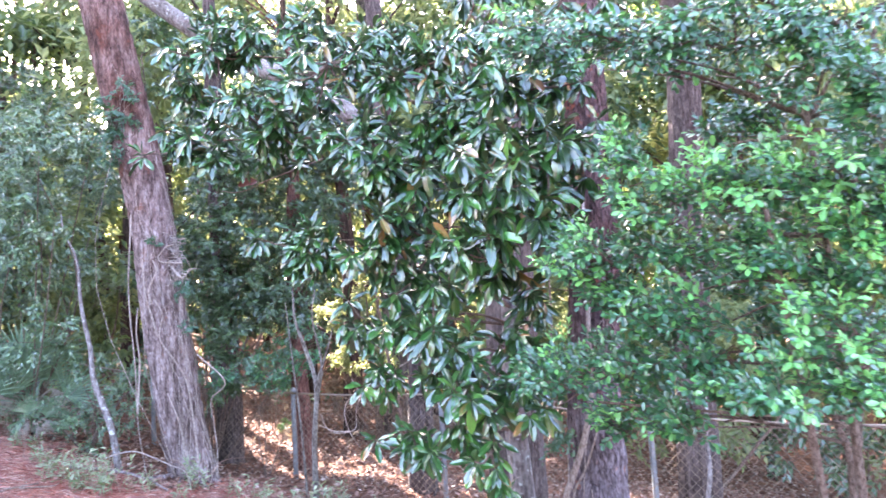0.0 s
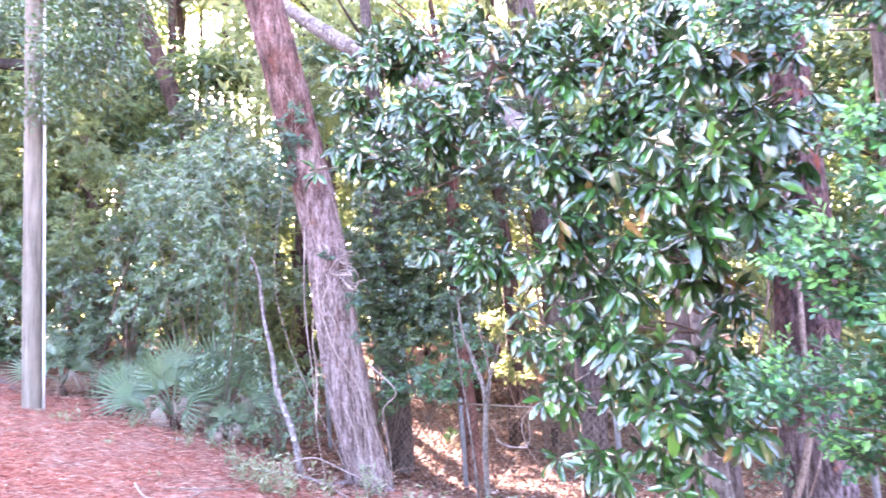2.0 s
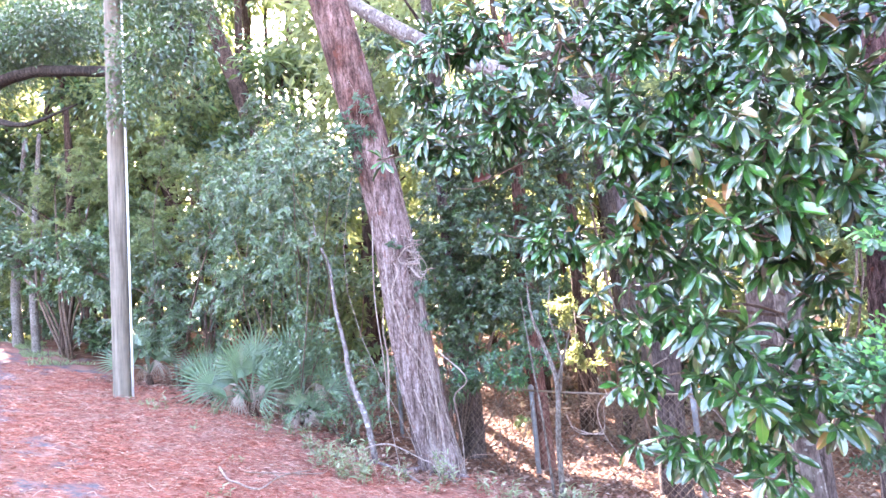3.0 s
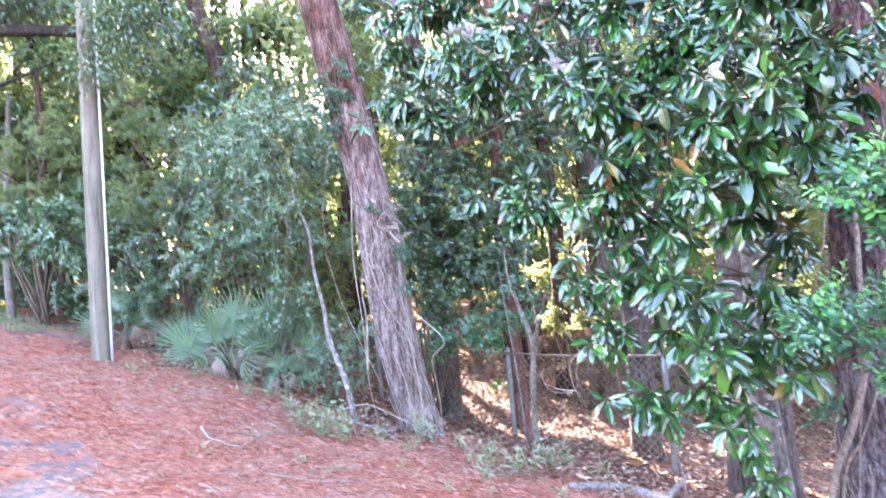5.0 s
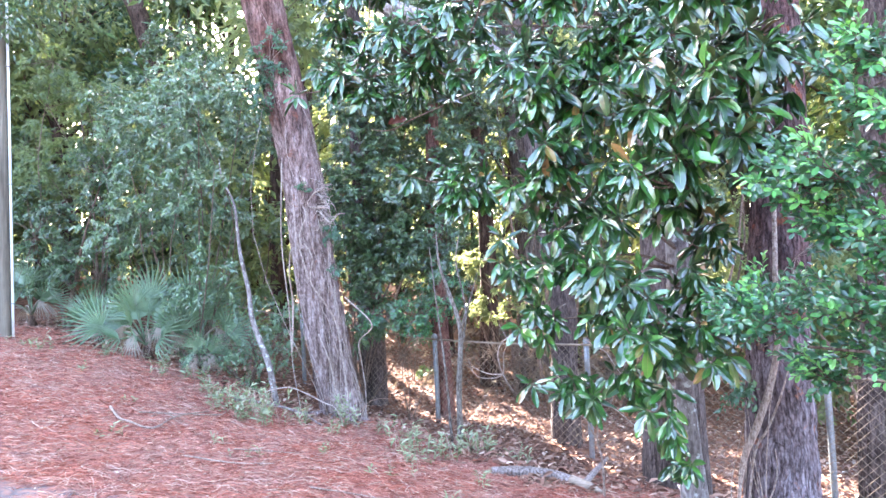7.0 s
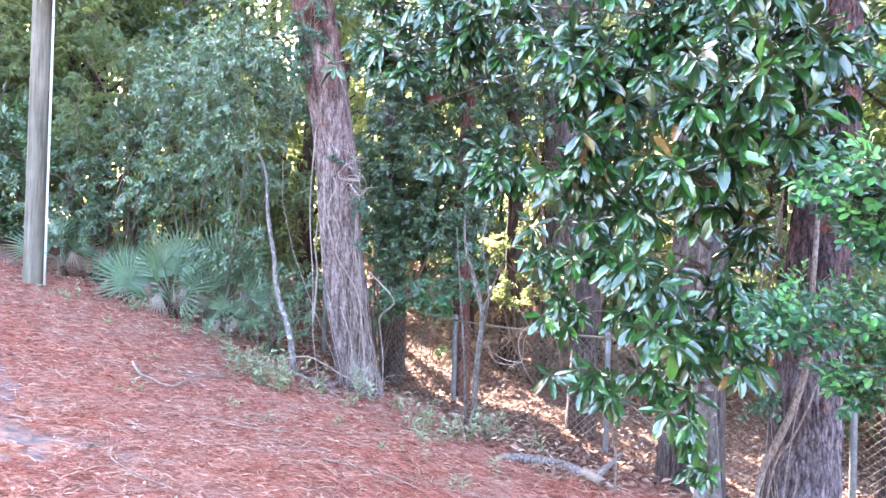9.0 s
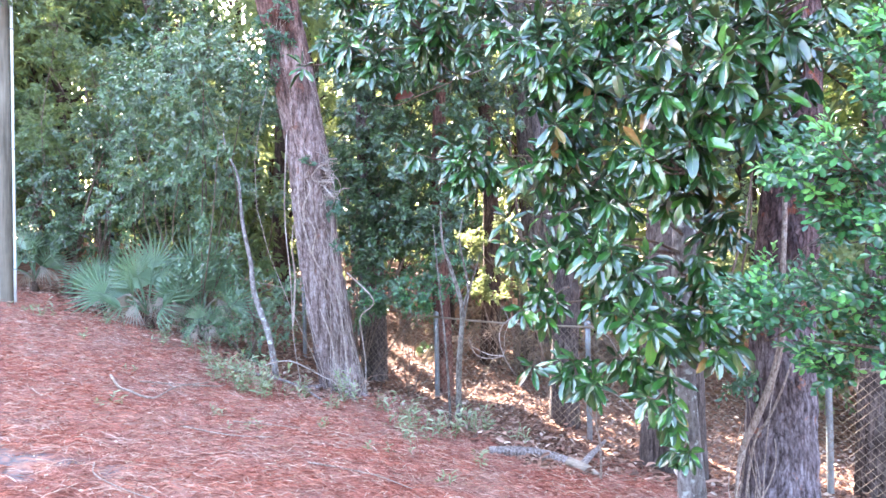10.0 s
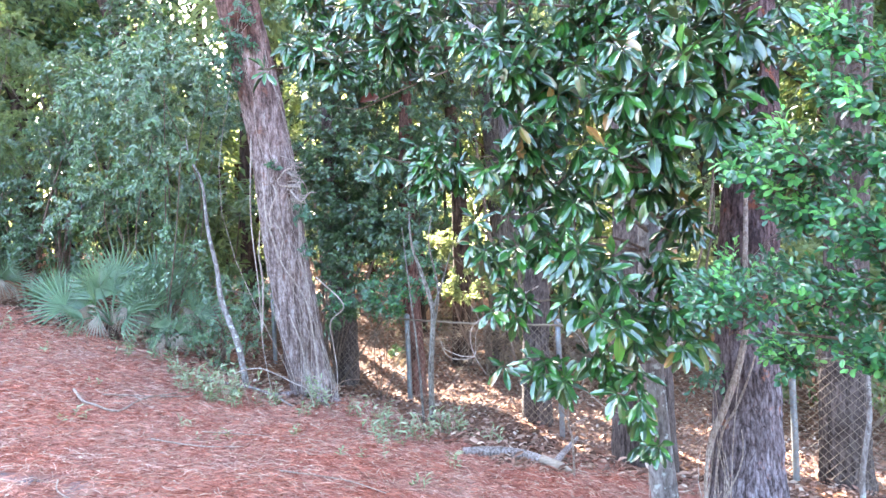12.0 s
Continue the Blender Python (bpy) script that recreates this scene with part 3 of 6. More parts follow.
def build_straw(n):
    """Pale bent straws and fine twigs lying loosely on the needles."""
    reseed(17)
    x, y = R.uniform(-8, 2.5, n), 1.8 + 5.6 * R.random(n)
    keep = (y < edge_y(x) + 0.2) & (bareness(x, y, cover_noise(np.c_[x, y, 0 * x])) < 0.5) & (value_noise(np.c_[x * 1.7, y * 1.7, 0 * x], 31) > 0.36 * R.random(n))
    x, y = x[keep], y[keep]
    m, k = len(x), 6
    a, turn = R.uniform(0, 2 * np.pi, m), R.normal(0, 1.3, m)
    ln, w = R.uniform(0.05, 0.2, m), R.uniform(0.0007, 0.0022, m)
    c, rows = np.c_[x, y], []
    for i in range(k):
        z = surface(c[:, 0], c[:, 1]) + 0.02 + 0.018 * np.sin(np.pi * i / (k - 1)) * R.random(m)
        h = a + turn * i / k
        side = np.c_[-np.sin(h), np.cos(h)] * w[:, None]
        rows += [np.c_[c + side, z], np.c_[c - side, z + 0.002]]
        c = c + np.c_[np.cos(h), np.sin(h)] * (ln / (k - 1))[:, None]
    v = np.stack(rows, 1).reshape(-1, 3)
    quad = np.array([(2 * i, 2 * i + 1, 2 * i + 3, 2 * i + 2) for i in range(k - 1)])
    f = (quad[None] + (np.arange(m) * 2 * k)[:, None, None]).reshape(-1, 4)
    tagged(new("straw", mesh_data("straw", v, f, [m_straw])), "pale bent straws and fine twigs lying on the needles", "straw", kind="stuff")


def build_litter(n):
    reseed(15)
    x, y = R.uniform(-9, 6, n), 5.6 + 9 * R.random(n) ** 1.6
    keep = y > edge_y(x) - 0.5 * R.random(n)
    x, y = x[keep], y[keep]
    m = len(x)
    base = np.c_[x, y, surface(x, y) + R.uniform(0.0, 0.035, m)]
    ang = R.uniform(0, 2 * np.pi, m)
    lie = np.c_[np.cos(ang), np.sin(ang), R.normal(0, 0.3, m)]
    ln = R.uniform(0.035, 0.095, m)
    v, f = scatter(KITE, base, lie, np.array([0, 0, 1.0]) + R.normal(size=(m, 3)) * 0.5, ln, ln * R.uniform(0.4, 0.65, m))
    tagged(new("leaf_litter", mesh_data("leaf_litter", v, f, [m_litter])), "fallen brown leaves on the woodland floor", "leaf litter", kind="stuff")


def build_scraps(n):
    reseed(16)
    x, y = R.uniform(-8, 1, n), 2.6 + 5 * R.random(n)
    keep = y < edge_y(x)
    x, y = x[keep], y[keep]
    m = len(x)
    ang = R.uniform(0, 2 * np.pi, m)
    ln = R.uniform(0.01, 0.034, m)
    v, f = scatter(KITE, np.c_[x, y, surface(x, y) + 0.024], np.c_[np.cos(ang), np.sin(ang), R.normal(0, 0.2, m)], np.array([0, 0, 1.0]) + R.normal(size=(m, 3)) * 0.4, ln, ln * 0.6)
    tagged(new("fallen_leaves", mesh_data("fallen_leaves", v, f, [m_scrap])), "small pale dry leaves scattered over the needles", "fallen leaves", kind="stuff")


def build_fallen_magnolia(n):
    """Large curled leaves under the magnolia."""
    reseed(20)
    x, y = R.normal(0.0, 0.9, n), R.normal(6.2, 0.75, n)
    keep = (y > edge_y(x) - 0.35) & (y > 5.0)
    x, y = x[keep], y[keep]
    m = len(x)
    ang = R.uniform(0, 2 * np.pi, m)
    ln = R.uniform(0.07, 0.13, m)
    v, f = scatter((leaf_variant(1), LONG[1]), np.c_[x, y, surface(x, y) + R.uniform(0.01, 0.07, m)], np.c_[np.cos(ang), np.sin(ang), R.normal(0, 0.3, m)], np.array([0, 0, 1.0]) + R.normal(size=(m, 3)) * 0.6, ln, ln * R.uniform(0.22, 0.36, m))
    tagged(new("magnolia_litter", mesh_data("magnolia_litter", v, f, [m_litter], smooth=True)), "large curled brown magnolia leaves fallen under the tree", "leaf litter", kind="stuff")


# ---- trunks ----
def pine_a():
    reseed(1)
    t = thing("pine_tree", "leaning pine with pale furrowed bark and climbing vine stems", "tree", at=pose(-2.93, 7.35, 0))
    o = np.array([-2.93, 7.35, 0])
    path = np.array([(-2.85, 7.35, -0.35), (-2.89, 7.37, 0.0), (-2.96, 7.38, 0.35), (-3.06, 7.37, 0.95), (-3.17, 7.35, 1.7), (-3.23, 7.3, 2.5), (-3.33, 7.25, 3.24), (-3.62, 7.12, 4.9), (-3.82, 7.1, 5.8), (-4.5, 7.0, 9.0), (-5.1, 7.0, 13.5)])
    rad = [0.3, 0.252, 0.24, 0.236, 0.233, 0.231, 0.23, 0.23, 0.23, 0.19, 0.12]
    part("trunk", tube_mesh("pine_trunk", m_pine_bark, path - o, rad, 90, 30, rough=0.12, furrow=0.022, seed=3), t)
    # vine stems that climb the bark
    for k in range(6):
        side, drift, pts = R.uniform(-1.35, 1.3), R.uniform(-0.6, 0.6), []
        top = R.uniform(0.9, 4.6)
        for z in np.linspace(-0.12, top, 26):
            c = np.array([np.interp(z, path[:, 2], path[:, i]) for i in (0, 1)])
            r = np.interp(z, path[:, 2], rad) + 0.02
            a = -math.pi / 2 + side + drift * z / top + 0.22 * math.sin(z * 2.3 + k * 2) + 0.1 * math.sin(z * 7 + k * 5) + 0.05 * math.sin(z * 17 + k)
            pts.append((c[0] + r * math.cos(a), c[1] + r * math.sin(a), z))
        pts = np.array(pts)
        part("vine_stem", tube_mesh("vine_stem", m_vine, pts - o, np.linspace(0.008, 0.003, 26) * R.uniform(0.35, 0.8), 6, 3), t, "pale vine stem clinging to the bark")
    # loose rootlets that stand off the bark in a tuft, and stems that hang free
    for k in range(70):
        z = R.uniform(2.0, 2.62)
        c = np.array([np.interp(z, path[:, 2], path[:, i]) for i in (0, 1)])
        a = R.uniform(-0.7, -0.1)
        root = np.array([c[0] + 0.235 * math.cos(a), c[1] + 0.235 * math.sin(a), z])
        tip = root + np.array([R.uniform(-0.04, 0.17), R.uniform(-0.14, 0.02), R.uniform(-0.22, 0.06)])
        mid = (root + tip) / 2 + np.array([R.uniform(0.0, 0.07), -0.03, R.uniform(-0.05, 0.06)])
        part("rootlet", tube_mesh("rootlet", m_vine, np.array([root, mid, tip]) - o, [0.006, 0.005, 0.003], 4, 4), t)
    for pts in ([(-3.58, 6.85, 0.31), (-3.49, 6.85, 0.34), (-3.29, 6.85, 0.36), (-3.1, 6.85, 0.29), (-2.92, 6.85, 0.2), (-2.78, 6.85, 0.13), (-2.71, 6.85, -0.05), (-2.68, 6.85, -0.18)], [(-2.72, 7.1, 1.3), (-2.39, 7.0, 1.0), (-2.54, 7.0, 0.82), (-2.52, 7.0, 0.58), (-2.49, 7.0, 0.3), (-2.5, 7.0, -0.05)], [(-3.4, 7.1, 2.9), (-3.42, 7.05, 2.0), (-3.36, 7.05, 1.2), (-3.34, 7.05, 0.6), (-3.25, 7.05, 0.0)], [(-2.95, 7.05, 2.25), (-2.78, 6.9, 2.12), (-2.68, 6.9, 2.2), (-2.6, 6.9, 2.2)]):
        part("vine_stem", tube_mesh("vine_stem", m_vine, np.array(pts) - o, np.linspace(0.009, 0.005, len(pts)), 6, 6, rough=0.3), t, "thin vine hanging free of the trunk")
    # stems that wind up the face of the bark
    for pts in (
        [(-3.15, 7.08, 1.92), (-3.06, 7.08, 1.75), (-3.09, 7.08, 1.49), (-2.95, 7.08, 1.27), (-2.82, 7.08, 1.04), (-2.76, 7.08, 0.70), (-2.73, 7.08, 0.42), (-2.71, 7.08, 0.19)],
        [(-3.02, 7.08, 0.91), (-2.92, 7.08, 0.65), (-2.87, 7.08, 0.44), (-2.84, 7.08, 0.21)],
        [(-3.13, 7.03, 2.33), (-3.09, 7.03, 2.22), (-3.15, 7.03, 2.09), (-3.18, 7.03, 1.99), (-3.15, 7.03, 1.86)],
        [(-3.24, 7.03, 2.35), (-3.23, 7.03, 2.12), (-3.21, 7.03, 1.94), (-3.15, 7.03, 1.73), (-3.09, 7.03, 1.51)],
        [(-3.05, 6.98, 2.36), (-3.01, 6.98, 2.30), (-2.81, 6.98, 2.28)],
        [(-3.05, 6.98, 2.36), (-2.96, 6.98, 2.46), (-2.87, 6.98, 2.48)],
        [(-3.26, 6.95, 1.83), (-3.28, 6.95, 1.56), (-3.25, 6.95, 1.26), (-3.28, 6.95, 0.73)],
    ):
        part("vine_stem", tube_mesh("vine_stem", m_vine, np.array(pts) - o - (0, 0.035, 0), np.linspace(0.0065, 0.0115, len(pts)), 7, 8, rough=0.3), t, "pale vine stem winding up the bark")
    # surface roots
    for dx, dy, w in ((0.5, -0.5, 0.035), (-0.45, -0.3, 0.03), (0.6, -0.15, 0.03), (0.36, -0.62, 0.016), (0.16, -0.55, 0.014), (-0.25, -0.5, 0.016), (0.62, -0.38, 0.014)):
        pts = [(-2.92 + dx * 0.2, 7.16, 0.02), (-2.92 + dx * 0.6, 7.1 + dy * 0.5, gz(-2.92 + dx * 0.6, 7.1 + dy * 0.5) + 0.03), (-2.92 + dx, 7.1 + dy, gz(-2.92 + dx, 7.1 + dy) - 0.02)]
        part("root", tube_mesh("root", m_pine_bark, np.array(pts) - o, [w * 1.4, w, w * 0.5], 10, 6, rough=0.3), t)
    # needle crown far above the path
    c, d = in_lobes([(-5.2, 7.2, 13.5, 2.4, 2.2, 1.6), (-4.6, 8.2, 12.0, 1.8, 1.8, 1.0)], 160)
    v, f = foliage(c, d, 26, 0.28, 0.22, 0.05, 0.1)
    part("crown", mesh_data("pine_crown", v - o, f, [m_dark_leaf]), t)


def pine_b():
    reseed(2)
    o = np.array([0.95, 4.65, 0])
    t = thing("pine_tree", "broad pine with flaking grey and rust bark beside the fence", "tree", at=pose(*o))
    path = np.array([(0.94, 4.62, -0.75), (0.94, 4.62, -0.3), (0.96, 4.63, 0.0), (0.98, 4.66, 0.45), (1.0, 4.7, 0.93), (1.06, 4.75, 1.6), (1.12, 4.8, 2.16), (1.17, 4.95, 3.5), (1.22, 5.1, 6.0), (1.35, 5.2, 10.0), (1.4, 5.3, 13.5)])
    rad = [0.32, 0.265, 0.225, 0.198, 0.185, 0.176, 0.167, 0.16, 0.148, 0.12, 0.07]
    part("trunk", tube_mesh("pine_trunk", m_dark_pine_bark, path - o, rad, 90, 30, rough=0.1, furrow=0.02, seed=11), t)
    vine = np.array([(0.64, 4.42, -0.15), (0.66, 4.4, 0.15), (0.7, 4.38, 0.36), (0.76, 4.36, 0.51), (0.86, 4.38, 0.76), (0.92, 4.4, 1.02), (0.94, 4.44, 1.35), (0.97, 4.48, 1.75), (1.0, 4.55, 2.3)])
    part("vine_stem", tube_mesh("vine_stem", m_vine, vine - o, [0.006, 0.012, 0.02, 0.022, 0.02, 0.018, 0.016, 0.014, 0.01], 10, 6, rough=0.3), t, "thick pale vine stem crossing the bark")
    part("vine_stem", tube_mesh("vine_stem", m_vine, np.array([(0.98, 4.36, 0.92), (0.9, 4.36, 0.68), (0.82, 4.36, 0.5), (0.75, 4.38, 0.36), (0.7, 4.4, 0.0), (0.68, 4.4, -0.4)]) - o, [0.004, 0.006, 0.007, 0.007, 0.006, 0.004], 6, 6, rough=0.3), t, "thick pale vine stem crossing the bark")
    for k in range(9):
        side, pts, top = R.uniform(-1.3, -0.45), [], R.uniform(-0.1, 0.6)
        for z in np.linspace(-0.6, top, 16):
            c = np.array([np.interp(z, path[:, 2], path[:, i]) for i in (0, 1)])
            r = np.interp(z, path[:, 2], rad) + 0.01
            a = -math.pi / 2 + side + 0.3 * math.sin(z * 3 + k * 1.7) + 0.15 * math.sin(z * 8 + k)
            pts.append((c[0] + r * math.cos(a), c[1] + r * math.sin(a), z))
        part("vine_stem", tube_mesh("vine_stem", m_vine, np.array(pts) - o, np.linspace(0.009, 0.003, 16), 5, 3), t)
    c, d = in_lobes([(1.3, 5.4, 13.4, 2.0, 2.0, 1.4), (0.6, 5.8, 12.0, 1.6, 1.6, 0.9)], 140)
    v, f = foliage(c, d, 26, 0.28, 0.22, 0.05, 0.1)
    part("crown", mesh_data("pine_crown", v - o, f, [m_dark_leaf]), t)


def bare_trunk(name, label, mat, path, rad, sides=24, furrow=0.012, seed=0):
    reseed(3, *path[0])
    o = np.array(path[0])
    t = thing(name, label, "tree", at=pose(*o))
    part("trunk", tube_mesh("trunk", mat, np.array(path) - o, rad, sides, 14, rough=0.16, furrow=furrow, seed=seed), t)
    path, rad = np.array(path), np.array(rad)
    for k in range(3):
        z = R.uniform(0.55, 0.95) * path[-1, 2]
        root = np.array([np.interp(z, path[:, 2], path[:, i]) for i in range(3)])
        a = R.uniform(0, 2 * math.pi)
        tip = root + (1.1 * math.cos(a), 1.1 * math.sin(a), R.uniform(0.3, 0.8))
        part("limb", mesh_data("limb", *limb_to(root - o, tip - o, 0.3 * float(np.interp(z, path[:, 2], rad)), 0.008, 0.04, 8, 5), [mat], smooth=True), t)
    return t


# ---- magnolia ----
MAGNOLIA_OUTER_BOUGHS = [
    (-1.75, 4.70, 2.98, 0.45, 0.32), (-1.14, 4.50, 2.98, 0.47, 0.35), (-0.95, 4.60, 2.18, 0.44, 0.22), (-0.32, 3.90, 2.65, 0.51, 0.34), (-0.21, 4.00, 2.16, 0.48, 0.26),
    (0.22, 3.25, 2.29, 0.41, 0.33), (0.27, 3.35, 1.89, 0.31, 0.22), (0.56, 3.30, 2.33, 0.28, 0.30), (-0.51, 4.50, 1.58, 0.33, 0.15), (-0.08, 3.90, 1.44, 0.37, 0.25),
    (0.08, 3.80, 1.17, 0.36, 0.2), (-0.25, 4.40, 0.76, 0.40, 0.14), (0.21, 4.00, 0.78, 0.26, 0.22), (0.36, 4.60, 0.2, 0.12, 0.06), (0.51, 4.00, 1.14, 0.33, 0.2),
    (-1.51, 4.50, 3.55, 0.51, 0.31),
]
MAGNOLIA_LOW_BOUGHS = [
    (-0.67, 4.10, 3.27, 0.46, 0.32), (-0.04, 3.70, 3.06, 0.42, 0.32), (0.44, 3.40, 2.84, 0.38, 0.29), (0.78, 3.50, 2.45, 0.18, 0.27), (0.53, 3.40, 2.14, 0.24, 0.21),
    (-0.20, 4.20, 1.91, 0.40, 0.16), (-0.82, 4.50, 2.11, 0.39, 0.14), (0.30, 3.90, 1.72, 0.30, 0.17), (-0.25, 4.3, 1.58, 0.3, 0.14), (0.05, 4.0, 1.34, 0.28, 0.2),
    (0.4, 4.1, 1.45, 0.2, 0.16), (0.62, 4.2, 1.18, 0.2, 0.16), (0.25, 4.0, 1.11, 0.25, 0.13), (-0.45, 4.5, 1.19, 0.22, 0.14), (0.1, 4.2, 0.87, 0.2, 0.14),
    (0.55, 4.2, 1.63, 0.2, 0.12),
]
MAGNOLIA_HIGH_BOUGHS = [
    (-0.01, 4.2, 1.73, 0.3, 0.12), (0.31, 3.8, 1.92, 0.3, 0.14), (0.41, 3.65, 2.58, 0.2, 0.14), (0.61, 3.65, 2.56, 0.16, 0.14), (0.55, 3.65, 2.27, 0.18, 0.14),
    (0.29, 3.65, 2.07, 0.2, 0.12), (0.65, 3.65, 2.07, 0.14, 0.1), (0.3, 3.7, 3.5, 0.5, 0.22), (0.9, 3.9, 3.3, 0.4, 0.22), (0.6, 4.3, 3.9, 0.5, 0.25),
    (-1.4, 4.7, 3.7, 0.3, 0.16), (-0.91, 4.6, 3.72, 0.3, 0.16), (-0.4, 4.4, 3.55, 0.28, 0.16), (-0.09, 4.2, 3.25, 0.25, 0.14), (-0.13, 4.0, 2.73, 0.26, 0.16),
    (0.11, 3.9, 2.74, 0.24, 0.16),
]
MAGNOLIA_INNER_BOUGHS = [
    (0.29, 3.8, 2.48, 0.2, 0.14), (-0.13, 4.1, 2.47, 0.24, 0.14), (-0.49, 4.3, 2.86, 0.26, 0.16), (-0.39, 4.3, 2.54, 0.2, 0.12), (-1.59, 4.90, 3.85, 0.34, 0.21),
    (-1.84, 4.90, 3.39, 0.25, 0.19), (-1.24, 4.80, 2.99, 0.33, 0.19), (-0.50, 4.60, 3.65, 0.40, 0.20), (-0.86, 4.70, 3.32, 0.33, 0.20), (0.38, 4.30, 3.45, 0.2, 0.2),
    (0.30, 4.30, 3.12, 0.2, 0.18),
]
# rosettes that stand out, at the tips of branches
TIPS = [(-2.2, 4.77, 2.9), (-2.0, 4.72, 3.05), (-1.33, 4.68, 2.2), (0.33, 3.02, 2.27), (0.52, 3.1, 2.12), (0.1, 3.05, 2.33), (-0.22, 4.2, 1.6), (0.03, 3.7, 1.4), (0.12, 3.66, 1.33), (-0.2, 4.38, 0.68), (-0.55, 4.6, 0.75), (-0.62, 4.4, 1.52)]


def magnolia():
    reseed(4)
    o = np.array([0.58, 5.2, 0])
    t = thing("magnolia_tree", "evergreen magnolia with glossy dark leaves and lichen-spotted trunk", "tree", at=pose(0.58, 5.2, 0))
    path = np.array([(0.57, 5.2, -0.8), (0.53, 5.2, -0.2), (0.49, 5.2, 0.4), (0.48, 5.2, 0.9), (0.51, 5.2, 1.6), (0.46, 5.15, 2.6), (0.42, 5.1, 4.0), (0.4, 5.1, 6.5)])
    rad = [0.105, 0.094, 0.088, 0.085, 0.082, 0.076, 0.065, 0.02]
    part("trunk", tube_mesh("magnolia_trunk", m_lichen_bark, path - o, rad, 40, 16, rough=0.2, furrow=0.004, seed=5), t, "grey trunk spotted with pale lichen")
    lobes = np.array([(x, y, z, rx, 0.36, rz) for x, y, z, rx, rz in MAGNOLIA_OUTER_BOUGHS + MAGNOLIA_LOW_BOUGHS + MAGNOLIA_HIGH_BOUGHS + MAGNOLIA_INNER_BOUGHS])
    ros, aim = [], []
    for lobe in lobes:
        n = max(4, int((12 + 135 * lobe[3] * lobe[5]) * (0.8 if lobe[2] > 1.8 else 0.5 if lobe[2] > 0.95 else 0.5 if lobe[0] < 0.15 else 0.33 if lobe[2] > 0.4 else 0.15)))
        p, d = in_lobes([lobe], n, 0.5)
        hub = R.integers(0, max(2, n // 4), n)
        p, d = p[hub] * 0.6 + p * 0.4 + R.normal(size=(n, 3)) * 0.05, d[hub] * 0.5 + d * 0.5
        ros.append(p)
        aim.append(d)
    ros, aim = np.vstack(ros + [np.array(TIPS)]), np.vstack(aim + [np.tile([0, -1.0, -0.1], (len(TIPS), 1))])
    # branches: one to each lobe, twigs on to the rosettes
    limbs = []
    for i, lobe in enumerate(lobes):
        z0 = np.clip(lobe[2] - 0.05 - 0.06 * np.linalg.norm(lobe[:2] - (0.5, 5.2)), 0.15, 5)
        root = np.array([np.interp(z0, path[:, 2], path[:, k]) for k in range(3)])
        end = lobe[:3] + (0, 0, -0.03)
        mid = (root + end) / 2 + (R.normal() * 0.08, R.normal() * 0.08, 0.06)
        part("branch", tube_mesh("branch", m_twig, np.array([root, mid, end]) - o, [0.012, 0.008, 0.004], 8, 6, rough=0.3, seed=i), t)
        limbs.append(end)
    twigs = []
    for p, d in zip(ros, aim):
        end = limbs[int(np.argmin(np.linalg.norm(np.array(limbs) - p, axis=1)))]
        twigs.append(tube(np.array([end, (p + end) / 2 + (0, 0, -0.04), p]) - o, [0.007, 0.006, 0.004], 5, 3))
    tw = part("twig_growth", mesh_data("twig_growth", *joined(twigs), [m_twig], smooth=True), t)
    tagged(tw, kind="stuff")
    low_twigs = ([(-0.3, 4.9, 1.25), (-0.55, 4.88, 1.12), (-0.74, 4.85, 1.01), (-0.79, 4.85, 0.91), (-0.76, 4.85, 0.77), (-0.69, 4.85, 0.65)], [(-0.76, 4.85, 0.77), (-0.87, 4.85, 0.78), (-0.98, 4.85, 0.83)], [(-0.38, 4.5, 0.64), (-0.22, 4.5, 0.62), (-0.05, 4.5, 0.61), (0.1, 4.5, 0.49), (0.3, 4.5, 0.42), (0.42, 4.6, 0.44)], [(-0.2, 4.5, 1.05), (-0.12, 4.5, 0.99), (-0.06, 4.5, 0.95), (0.0, 4.5, 0.85), (0.06, 4.5, 0.77)], [(0.42, 5.0, 0.95), (0.41, 5.0, 0.73), (0.41, 5.0, 0.27), (0.4, 5.0, -0.35)])
    high_twigs = ([(-0.06, 4.5, 0.61), (0.02, 4.5, 0.8), (0.1, 4.5, 0.98)], [(-1.23, 6.2, 0.71), (-1.18, 6.2, 0.58), (-1.08, 6.2, 0.53), (-0.92, 6.2, 0.56), (-0.9, 6.2, 0.74), (-0.86, 6.2, 0.87), (-0.93, 6.2, 1.02)], [(-0.9, 5.05, 2.85), (-1.38, 5.05, 2.69), (-1.49, 5.05, 2.64), (-1.6, 5.05, 2.62), (-1.71, 5.05, 2.64)])
    for pts in low_twigs + high_twigs:
        part("bare_twig", tube_mesh("bare_twig", m_vine, np.array(pts) - o, np.linspace(0.0058, 0.0026, len(pts)), 6, 6, rough=0.3), t, "thin bare pale twig")
    v = LONG[0] * (0.15, 0.075, 0.3)
    dead = part("dead_leaf", mesh_data("dead_leaf", v, LONG[1], [m_dead_leaf], smooth=True), t, "large curled red-brown dead leaf")
    dead.matrix_basis = pose(-1.56 - o[0], 5.0 - o[1], 2.66, 75, -25, 12)
    # leaves of each rosette
    bases, along, up, size = [], [], [], []
